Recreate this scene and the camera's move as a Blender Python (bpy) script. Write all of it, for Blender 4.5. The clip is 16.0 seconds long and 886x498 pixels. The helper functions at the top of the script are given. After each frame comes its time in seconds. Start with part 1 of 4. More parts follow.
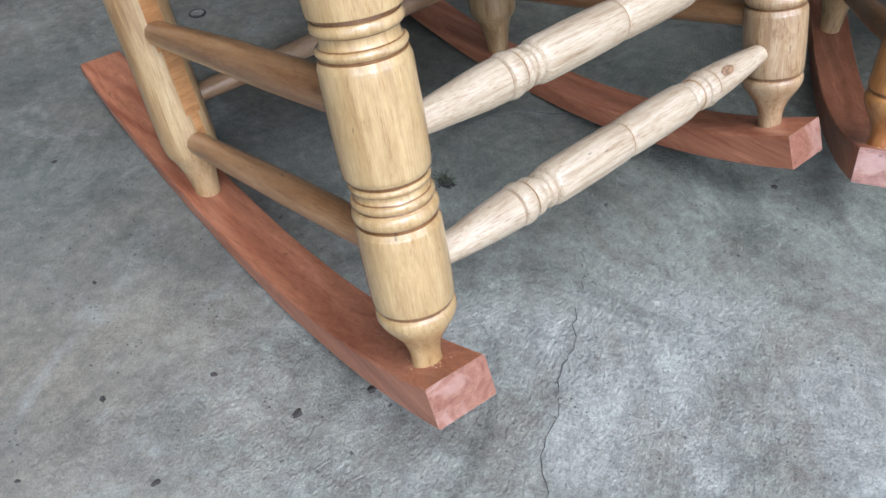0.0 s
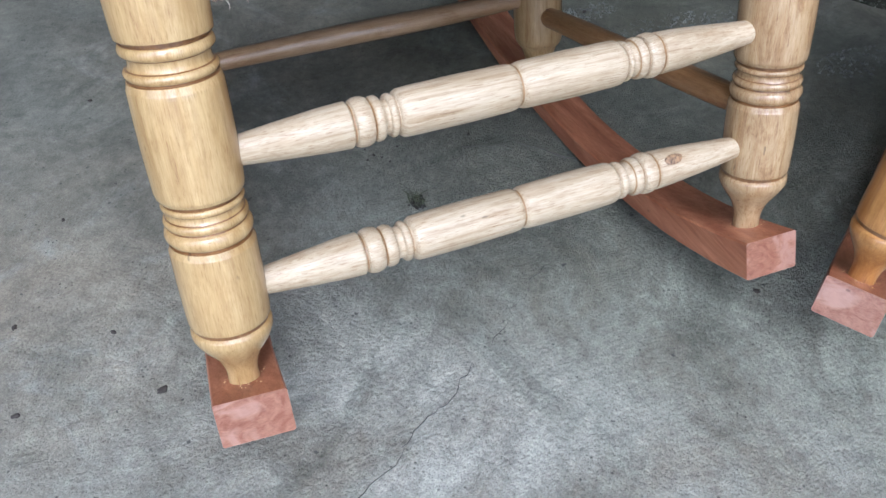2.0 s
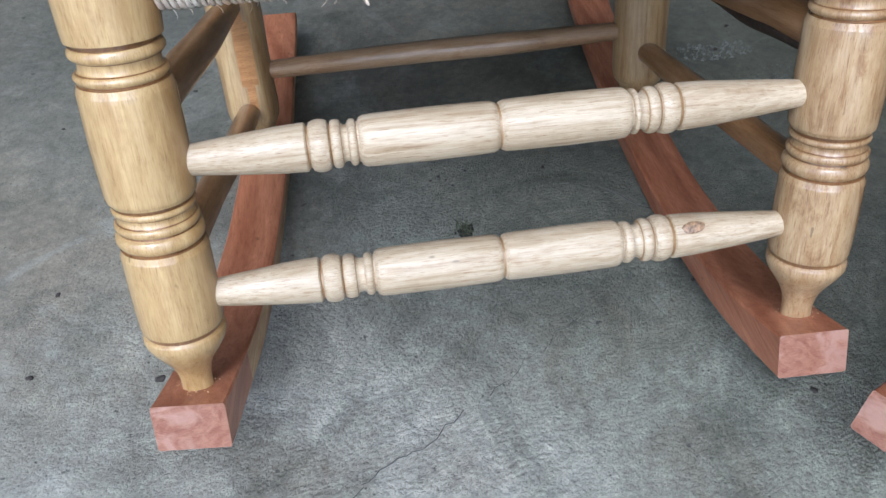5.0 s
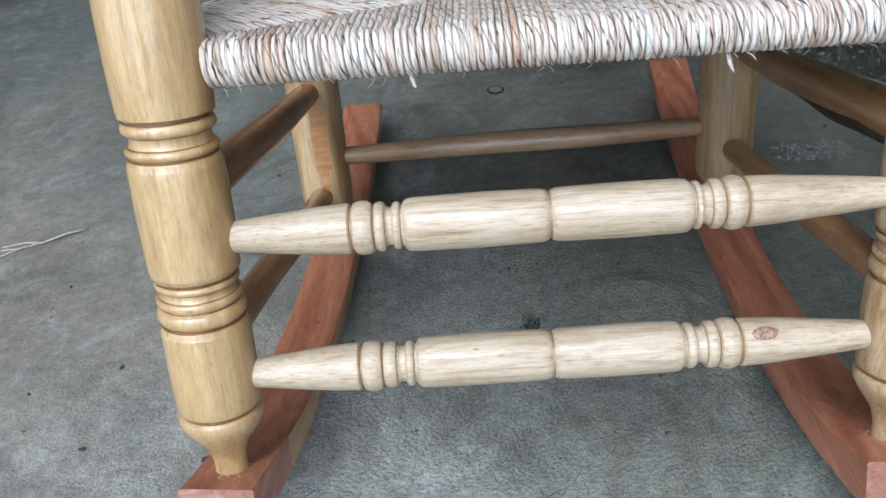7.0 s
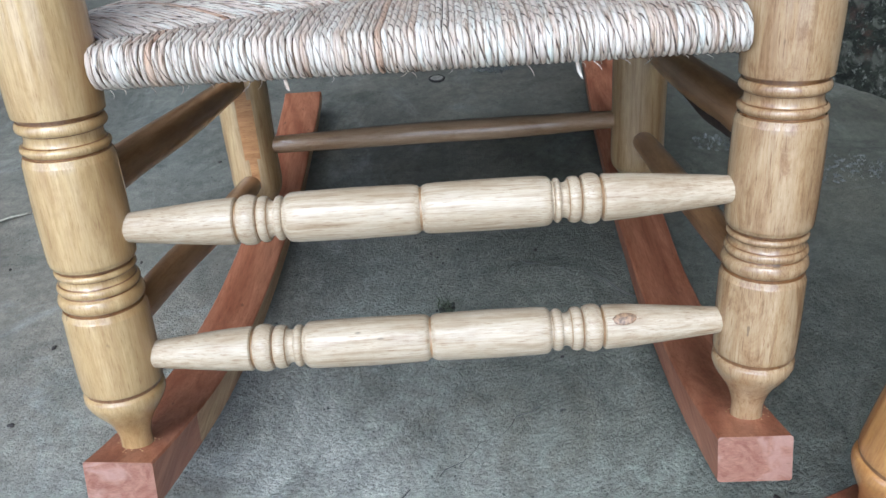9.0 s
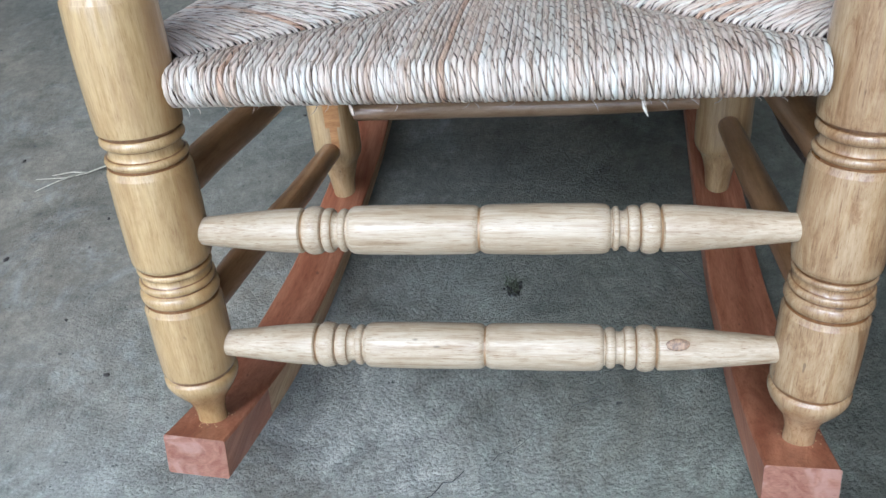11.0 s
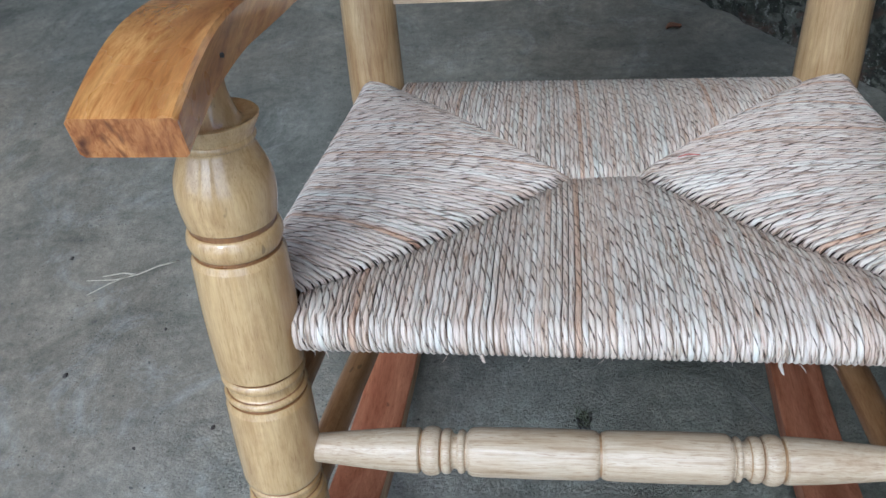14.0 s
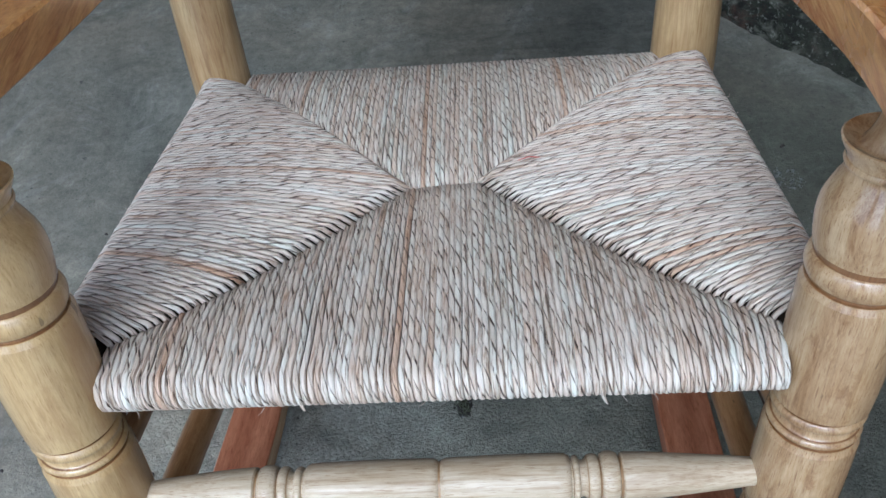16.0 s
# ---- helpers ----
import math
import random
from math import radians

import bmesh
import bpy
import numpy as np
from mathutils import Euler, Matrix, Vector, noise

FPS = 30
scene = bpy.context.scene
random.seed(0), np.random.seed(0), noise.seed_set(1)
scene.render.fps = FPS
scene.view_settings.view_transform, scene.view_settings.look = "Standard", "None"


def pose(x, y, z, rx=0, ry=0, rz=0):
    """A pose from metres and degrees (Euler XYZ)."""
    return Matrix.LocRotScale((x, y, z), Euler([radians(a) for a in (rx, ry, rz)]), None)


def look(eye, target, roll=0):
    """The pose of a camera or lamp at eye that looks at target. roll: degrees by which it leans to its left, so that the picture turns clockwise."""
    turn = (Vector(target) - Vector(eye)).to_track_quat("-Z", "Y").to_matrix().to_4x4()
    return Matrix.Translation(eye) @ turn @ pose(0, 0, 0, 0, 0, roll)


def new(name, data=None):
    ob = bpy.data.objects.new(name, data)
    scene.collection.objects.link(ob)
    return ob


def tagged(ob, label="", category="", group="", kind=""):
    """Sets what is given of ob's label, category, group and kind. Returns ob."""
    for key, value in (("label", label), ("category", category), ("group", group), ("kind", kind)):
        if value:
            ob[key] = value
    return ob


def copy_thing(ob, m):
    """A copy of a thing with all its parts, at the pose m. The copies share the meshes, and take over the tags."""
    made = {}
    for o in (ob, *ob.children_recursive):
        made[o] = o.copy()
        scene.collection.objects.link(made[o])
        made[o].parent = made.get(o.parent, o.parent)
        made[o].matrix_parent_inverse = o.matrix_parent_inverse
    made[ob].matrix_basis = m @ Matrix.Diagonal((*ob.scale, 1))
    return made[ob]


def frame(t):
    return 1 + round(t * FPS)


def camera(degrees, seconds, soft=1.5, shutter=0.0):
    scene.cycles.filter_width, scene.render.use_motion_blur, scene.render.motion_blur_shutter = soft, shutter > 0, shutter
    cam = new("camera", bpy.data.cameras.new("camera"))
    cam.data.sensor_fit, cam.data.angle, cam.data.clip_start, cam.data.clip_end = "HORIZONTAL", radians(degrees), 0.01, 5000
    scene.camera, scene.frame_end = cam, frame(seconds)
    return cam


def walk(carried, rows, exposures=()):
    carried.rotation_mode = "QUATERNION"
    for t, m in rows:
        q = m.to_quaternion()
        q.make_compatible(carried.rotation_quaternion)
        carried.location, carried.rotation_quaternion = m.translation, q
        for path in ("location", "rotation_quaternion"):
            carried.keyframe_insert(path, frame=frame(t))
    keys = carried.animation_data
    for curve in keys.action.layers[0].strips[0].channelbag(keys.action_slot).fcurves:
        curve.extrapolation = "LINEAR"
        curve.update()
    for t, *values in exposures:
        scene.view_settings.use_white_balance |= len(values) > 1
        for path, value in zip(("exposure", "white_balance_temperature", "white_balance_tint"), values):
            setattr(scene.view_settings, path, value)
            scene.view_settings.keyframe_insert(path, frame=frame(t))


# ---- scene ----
cam = camera(57.2, 16.0, 1.5)
# stops, kelvin, tint along the walk
EXPOSURES = [(0, 0.24, 5240, 11), (3.5, 0.13, 5250, 11), (7, 0.08, 5190, 7), (11, -0.02, 5090, 6.5), (14, -0.25, 5090, 7.5), (16, -0.24, 5060, 6)]
PATH = [
    (0, (-0.477, -0.35, 0.572), (0.494, 0.743, -0.793), 0.0),
    (0.5, (-0.424, -0.367, 0.585), (0.446, 0.785, -0.799), 0.1),
    (1, (-0.378, -0.383, 0.595), (0.417, 0.813, -0.797), 0.9),
    (1.5, (-0.304, -0.422, 0.597), (0.385, 0.826, -0.806), 1.7),
    (2, (-0.249, -0.445, 0.603), (0.339, 0.849, -0.803), 2.1),
    (2.5, (-0.202, -0.45, 0.613), (0.276, 0.883, -0.798), 1.5),
    (3, (-0.166, -0.457, 0.625), (0.206, 0.907, -0.79), 0.5),
    (3.5, (-0.155, -0.463, 0.644), (0.15, 0.927, -0.761), -1.2),
    (4, (-0.141, -0.446, 0.653), (0.112, 0.939, -0.767), -2.1),
    (4.2, (-0.13, -0.444, 0.643), (0.103, 0.947, -0.776), -2.0),
    (6.3, (-0.04, -0.451, 0.553), (-0.049, 1.117, -0.688), -4.4),
    (6.5, (-0.044, -0.442, 0.562), (-0.074, 1.148, -0.651), -4.6),
    (7, (-0.046, -0.432, 0.57), (-0.129, 1.169, -0.627), -5.2),
    (7.5, (-0.035, -0.436, 0.569), (-0.143, 1.159, -0.634), -5.7),
    (8, (-0.013, -0.449, 0.574), (-0.056, 1.141, -0.639), -4.6),
    (8.2, (-0.006, -0.452, 0.579), (-0.027, 1.136, -0.636), -4.2),
    (10.3, (0.069, -0.463, 0.631), (-0.135, 0.99, -0.727), -5.8),
    (10.5, (0.066, -0.446, 0.64), (-0.166, 0.981, -0.743), -6.3),
    (11, (0.056, -0.416, 0.66), (-0.231, 0.989, -0.734), -7.7),
    (11.5, (0.044, -0.388, 0.683), (-0.218, 0.993, -0.74), -7.3),
    (12, (0.031, -0.36, 0.712), (-0.248, 0.99, -0.737), -7.4),
    (12.5, (0.011, -0.343, 0.735), (-0.267, 0.977, -0.741), -7.3),
    (13, (-0.009, -0.33, 0.759), (-0.283, 0.982, -0.725), -7.2),
    (13.5, (-0.029, -0.316, 0.778), (-0.288, 1.037, -0.672), -6.7),
    (14, (-0.037, -0.299, 0.791), (-0.291, 1.061, -0.653), -7.1),
    (14.5, (-0.03, -0.276, 0.799), (-0.198, 1.069, -0.672), -5.7),
    (15, (-0.016, -0.267, 0.8), (-0.117, 1.045, -0.706), -4.7),
    (15.5, (0.013, -0.249, 0.797), (-0.088, 1.02, -0.745), -5.9),
    (16, (0.042, -0.224, 0.809), (-0.075, 1.008, -0.763), -6.8),
]
walk(cam, [(t, look(eye, target, roll)) for t, eye, target, roll in PATH], EXPOSURES)

# world and light: open overcast sky, brighter towards the yard in front of the chairs
world = bpy.data.worlds.new("sky")
scene.world = world
world.use_nodes = True
wn = world.node_tree.nodes
sky = wn.new("ShaderNodeTexSky")
sky.sky_type, sky.sun_disc = "NISHITA", False
sky.sun_elevation, sky.sun_rotation = radians(52), radians(198)
sky.air_density, sky.dust_density, sky.ozone_density = 1.0, 4.0, 1.0
wn["Background"].inputs[1].default_value = 0.40
haze = wn.new("ShaderNodeHueSaturation")
haze.inputs["Saturation"].default_value = 0.55
world.node_tree.links.new(sky.outputs[0], haze.inputs["Color"])
world.node_tree.links.new(haze.outputs[0], wn["Background"].inputs[0])
sun = new("sun", bpy.data.lights.new("sun", "SUN"))
sun.data.energy, sun.data.angle, sun.data.color = 0.60, radians(38), (1.0, 0.98, 0.95)
sun.matrix_world = look((-0.35, -1.8, 2.6), (0, 0, 0))


# ---------------------------------------------------------------- materials
def nodes_of(name):
    m = bpy.data.materials.new(name)
    m.use_nodes = True
    t = m.node_tree
    return m, t.nodes, t.links, t.nodes["Principled BSDF"]


def node(n, kind, **inputs):
    k = n.new(kind)
    for key, value in inputs.items():
        k.inputs[key.replace("_", " ")].default_value = value
    return k


def ramp(n, l, source, stops):
    r = n.new("ShaderNodeValToRGB")
    e = r.color_ramp.elements
    e[0].position, e[0].color = stops[0][0], (*stops[0][1], 1)
    e[1].position, e[1].color = stops[-1][0], (*stops[-1][1], 1)
    for p, c in stops[1:-1]:
        k = e.new(p)
        k.color = (*c, 1)
    l.new(source, r.inputs[0])
    return r.outputs[0]


def mix(n, l, kind, factor, a, b):
    k = n.new("ShaderNodeMix")
    k.data_type, k.blend_type = "RGBA", kind
    for socket, value in ((k.inputs[0], factor), (k.inputs[6], a), (k.inputs[7], b)):
        if isinstance(value, bpy.types.NodeSocket):
            l.new(value, socket)
        elif isinstance(value, (int, float)):
            socket.default_value = value
        else:
            socket.default_value = (*value, 1)
    return k.outputs[2]


def grey(v):
    return (v, v, v)


def texture(n, l, vector, scale, detail=4.0, rough=0.6, stretch=(1, 1, 1), warp=0.0):
    mp = n.new("ShaderNodeMapping")
    mp.inputs["Scale"].default_value = stretch
    l.new(vector, mp.inputs[0])
    k = node(n, "ShaderNodeTexNoise", Scale=scale, Detail=detail, Roughness=rough, Distortion=warp)
    l.new(mp.outputs[0], k.inputs["Vector"])
    return k.outputs["Fac"]


def wood(name, light, dark, axis=2, fleck=0.35, gloss=0.28, coat=0.5, figure=1.0, stain=None, rings=0.0, run=0.09, mottle=0.0, streak=0.5):
    """Varnished wood with its grain along one axis of the object."""
    m, n, l, b = nodes_of(name)
    co = n.new("ShaderNodeTexCoord").outputs["Object"]
    info = n.new("ShaderNodeObjectInfo").outputs["Random"]
    shift = n.new("ShaderNodeVectorMath")
    shift.operation = "MULTIPLY_ADD"
    l.new(info, shift.inputs[0])
    shift.inputs[1].default_value = (3.1, 5.7, 4.3)
    l.new(co, shift.inputs[2])
    v = shift.outputs[0]

    def along(k):
        return [k if q == axis else 1 for q in range(3)]

    slow = texture(n, l, v, 60.0, 6, 0.6, along(run), 0.7 * figure)
    bands = texture(n, l, v, 300.0, 5, 0.68, along(0.6 * run), 0.5 * figure)
    grain = texture(n, l, v, 950.0, 3, 0.75, along(0.5 * run))
    pores = texture(n, l, v, 1500.0, 2, 0.5, along(0.055))
    cloud = texture(n, l, v, 9.0, 4, 0.6)
    col = ramp(n, l, slow, [(0.32, dark), (0.52, [0.35 * d + 0.65 * g for d, g in zip(dark, light)]), (0.66, light)])
    col = mix(n, l, "MULTIPLY", streak, col, ramp(n, l, bands, [(0.34, (0.66, 0.56, 0.45)), (0.46, (0.95, 0.92, 0.88)), (0.55, grey(1.03)), (0.66, (1.12, 1.13, 1.14))]))
    col = mix(n, l, "MULTIPLY", 0.5, col, ramp(n, l, grain, [(0.3, (0.74, 0.69, 0.62)), (0.62, grey(1.08))]))
    col = mix(n, l, "MULTIPLY", fleck, col, ramp(n, l, pores, [(0.30, (0.50, 0.36, 0.24)), (0.41, grey(1.0))]))
    col = mix(n, l, "MULTIPLY", 0.6, col, ramp(n, l, cloud, [(0.3, (0.80, 0.76, 0.70)), (0.68, grey(1.06))]))
    if rings:
        w = n.new("ShaderNodeTexWave")
        w.wave_type, w.bands_direction = "BANDS", "DIAGONAL"
        for key, value in (("Scale", rings), ("Distortion", 5.0), ("Detail", 3.0), ("Detail Scale", 0.7), ("Detail Roughness", 0.55)):
            w.inputs[key].default_value = value
        mp = n.new("ShaderNodeMapping")
        mp.inputs["Scale"].default_value = along(0.13)
        l.new(v, mp.inputs[0])
        l.new(mp.outputs[0], w.inputs["Vector"])
        col = mix(n, l, "MULTIPLY", 0.6, col, ramp(n, l, w.outputs["Fac"], [(0.0, (0.56, 0.42, 0.34)), (0.35, (0.92, 0.88, 0.86)), (0.75, grey(1.04)), (1.0, (0.85, 0.78, 0.72))]))
    if mottle:
        # patches where the stain took unevenly, paler and browner, with ragged ends along the grain
        ragged = texture(n, l, v, 75.0, 7, 0.78, along(0.30), 0.6)
        col = mix(n, l, "MULTIPLY", mottle, col, ramp(n, l, ragged, [(0.38, (0.60, 0.45, 0.30)), (0.47, (0.92, 0.87, 0.79)), (0.54, grey(1.04)), (0.63, (1.16, 1.20, 1.26))]))
    if stain:
        blot = texture(n, l, v, stain[0], 3, 0.6, along(run), 1.2)
        col = mix(n, l, "MIX", ramp(n, l, blot, [(stain[1], grey(0)), (stain[1] + 0.09, grey(stain[3]))]), col, stain[2])
    # a few small dark ticks and dents
    tick = texture(n, l, v, 120.0, 2, 0.45, along(0.35))
    col = mix(n, l, "MIX", ramp(n, l, tick, [(0.735, grey(0)), (0.765, grey(0.55))]), col, [0.22 * c for c in dark])
    l.new(col, b.inputs["Base Color"])
    l.new(ramp(n, l, cloud, [(0.3, grey(gloss + 0.14)), (0.7, grey(gloss))]), b.inputs["Roughness"])
    b.inputs["Coat Weight"].default_value = coat
    l.new(ramp(n, l, cloud, [(0.35, grey(0.07)), (0.65, grey(0.02))]), b.inputs["Coat Roughness"])
    bump = node(n, "ShaderNodeBump", Strength=0.22, Distance=0.0006)
    l.new(grain, bump.inputs["Height"])
    l.new(bump.outputs[0], b.inputs["Normal"])
    skin = node(n, "ShaderNodeBump", Strength=0.14, Distance=0.0006)
    l.new(mix(n, l, "MIX", 0.35, slow, bands), skin.inputs["Height"])
    l.new(skin.outputs[0], b.inputs["Coat Normal"])
    return m


PALE = wood("pale_turned_wood", (0.535, 0.385, 0.183), (0.405, 0.263, 0.102), gloss=0.42, coat=1.0, fleck=0.5, mottle=0.4, streak=0.42, stain=(17.0, 0.555, (0.33, 0.175, 0.054), 0.55))
BROWN_LEG = wood("browned_turned_wood", (0.475, 0.35, 0.20), (0.325, 0.20, 0.092), gloss=0.44, coat=1.0, fleck=0.7, mottle=0.8, stain=(15.0, 0.54, (0.24, 0.12, 0.042), 0.5))
RAIL = wood("bare_pale_wood", (0.53, 0.447, 0.325), (0.45, 0.362, 0.245), coat=0.35, gloss=0.48, fleck=0.75, streak=0.75, mottle=0.3)
POST = wood("back_post_wood", (0.50, 0.37, 0.19), (0.34, 0.21, 0.09), coat=0.5, mottle=0.25, streak=0.8)
HEWN = wood("hewn_brown_wood", (0.41, 0.235, 0.105), (0.23, 0.115, 0.046), coat=0.5, mottle=0.5, stain=(26.0, 0.63, (0.045, 0.022, 0.010), 0.85))
BACK_RAIL = wood("back_stretcher_wood", (0.43, 0.295, 0.175), (0.30, 0.185, 0.095), coat=0.7, mottle=0.4)
CEDAR = wood("red_cedar", (0.48, 0.215, 0.118), (0.34, 0.125, 0.062), axis=1, coat=0.3, gloss=0.40, fleck=0.25, figure=2.2, rings=13.0, streak=0.7)
SAPWOOD = wood("pale_sapwood_edge", (0.56, 0.41, 0.23), (0.38, 0.22, 0.11), axis=1, coat=0.2, gloss=0.42, fleck=0.3, figure=2.0, rings=16.0, streak=0.9)
CEDAR_END = wood("cedar_end_grain", (0.34, 0.168, 0.112), (0.22, 0.085, 0.050), axis=0, coat=0.4, gloss=0.3, fleck=0.1, figure=5.0, run=0.7, stain=(30.0, 0.52, (0.44, 0.275, 0.215), 0.5))
ARM = wood("orange_armrest_wood", (0.72, 0.405, 0.135), (0.47, 0.19, 0.050), axis=1, coat=0.9, gloss=0.22, fleck=0.2, figure=3.0, rings=9.0, streak=0.9, run=0.16, mottle=0.25)
ARM_END = wood("armrest_end_grain", (0.50, 0.225, 0.065), (0.20, 0.062, 0.016), axis=2, coat=0.9, gloss=0.18, figure=3.0, run=0.45, streak=0.9, stain=(40.0, 0.60, (0.055, 0.016, 0.008), 0.85))
SAWN = wood("saw_marked_wood", (0.50, 0.255, 0.085), (0.34, 0.15, 0.045), axis=0, coat=0.1, gloss=0.5, fleck=0.6, figure=2.0)
GROOVE = wood("dark_groove_stain", (0.25, 0.125, 0.045), (0.15, 0.068, 0.022), coat=0.8, gloss=0.24)
RAIL_GROOVE = wood("honey_groove_stain", (0.36, 0.235, 0.115), (0.27, 0.16, 0.07), coat=0.5, gloss=0.35)
HONEY = wood("honey_turned_wood", (0.50, 0.26, 0.08), (0.34, 0.15, 0.04), coat=0.9, fleck=0.3, mottle=0.4)


def rush(name, island):
    """Twisted rush cord; every cord has a tint of its own."""
    m, n, l, b = nodes_of(name)
    rnd = (n.new("ShaderNodeNewGeometry").outputs["Random Per Island"] if island
           else n.new("ShaderNodeObjectInfo").outputs["Random"])
    uv = n.new("ShaderNodeUVMap").outputs[0]
    shift = n.new("ShaderNodeVectorMath")
    shift.operation = "MULTIPLY_ADD"
    l.new(rnd, shift.inputs[0])
    shift.inputs[1].default_value = (7.3, 3.7, 9.1)
    l.new(uv, shift.inputs[2])
    v = shift.outputs[0]
    base = ramp(n, l, rnd, [(0.0, (0.65, 0.555, 0.47)), (0.2, (0.72, 0.645, 0.565)), (0.38, (0.69, 0.61, 0.53)), (0.50, (0.70, 0.68, 0.61)),
                            (0.62, (0.73, 0.675, 0.60)), (0.8, (0.74, 0.68, 0.605)), (0.95, (0.69, 0.585, 0.485)), (1.0, (0.60, 0.43, 0.31))])
    streak = texture(n, l, v, 1.0, 4, 0.65, (46, 6.5, 1), 0.3)
    patch = texture(n, l, v, 1.0, 3, 0.6, (24, 0.4, 1))
    fibre = texture(n, l, v, 1.0, 3, 0.7, (55, 12, 1), 0.5)
    col = mix(n, l, "MULTIPLY", 0.85, base, ramp(n, l, streak, [(0.34, (0.17, 0.11, 0.07)), (0.41, (0.56, 0.45, 0.36)), (0.475, (0.95, 0.92, 0.89)), (0.66, (1.06, 1.08, 1.08))]))
    col = mix(n, l, "MULTIPLY", 0.8, col, ramp(n, l, patch, [(0.26, (0.66, 0.50, 0.38)), (0.34, (0.88, 0.80, 0.72)), (0.43, (0.98, 0.96, 0.94)), (0.60, (0.97, 1.01, 1.0)), (0.7, (1.05, 1.07, 1.06))]))
    col = mix(n, l, "MULTIPLY", 0.38, col, ramp(n, l, fibre, [(0.3, grey(0.66)), (0.6, grey(1.1))]))
    # the leaf is wound round the cord: each turn has a tone of its own and a dark edge
    parts = n.new("ShaderNodeSeparateXYZ")
    l.new(uv, parts.inputs[0])

    def calc(kind, a, c, d=0.0):
        k = n.new("ShaderNodeMath")
        k.operation = kind
        for socket, value in zip(k.inputs, (a, c, d)):
            if isinstance(value, bpy.types.NodeSocket):
                l.new(value, socket)
            else:
                socket.default_value = value
        return k.outputs[0]

    wander = calc("MULTIPLY_ADD", texture(n, l, v, 1.0, 2, 0.5, (20, 1.0, 1)), 0.35, calc("MULTIPLY", rnd, 37.0))
    phase = calc("ADD", calc("MULTIPLY_ADD", parts.outputs[0], calc("MULTIPLY_ADD", rnd, 30.0, 40.0), calc("MULTIPLY", parts.outputs[1], 2.0)), wander)
    turn = n.new("ShaderNodeTexWhiteNoise")
    turn.noise_dimensions = "1D"
    l.new(calc("ADD", calc("FLOOR", phase, 0.0), calc("MULTIPLY", calc("FLOOR", calc("MULTIPLY", rnd, 997.0), 0.0), 13.7)), turn.inputs["W"])
    col = mix(n, l, "MULTIPLY", 0.42, col, ramp(n, l, turn.outputs["Value"], [(0.0, (0.62, 0.48, 0.37)), (0.07, (0.78, 0.68, 0.59)), (0.20, (0.95, 0.92, 0.89)), (0.6, grey(1.0)), (1.0, (1.10, 1.12, 1.11))]))
    near = calc("ABSOLUTE", calc("SUBTRACT", calc("FRACT", phase, 0.0), 0.5), 0.0)
    line = ramp(n, l, near, [(0.35, grey(1.0)), (0.41, (0.50, 0.40, 0.32)), (0.45, (0.04, 0.027, 0.02))])
    split = turn.outputs["Color"]
    broken = ramp(n, l, texture(n, l, v, 1.0, 3, 0.6, (90, 7, 1)), [(0.42, grey(0.12)), (0.52, grey(1.0))])
    col = mix(n, l, "MULTIPLY", mix(n, l, "MULTIPLY", 1.0, broken, ramp(n, l, split, [(0.34, grey(0.15)), (0.52, grey(1.0))])), col, line)
    l.new(col, b.inputs["Base Color"])
    b.inputs["Roughness"].default_value = 0.5
    bump = node(n, "ShaderNodeBump", Strength=0.75, Distance=0.0011)
    l.new(mix(n, l, "MULTIPLY", 1.0, line, ramp(n, l, fibre, [(0.2, grey(0.3)), (0.8, grey(1))])), bump.inputs["Height"])
    l.new(bump.outputs[0], b.inputs["Normal"])
    return m


RUSH, RUSH_BACK = rush("rush_cord", False), rush("rush_cord_joined", True)


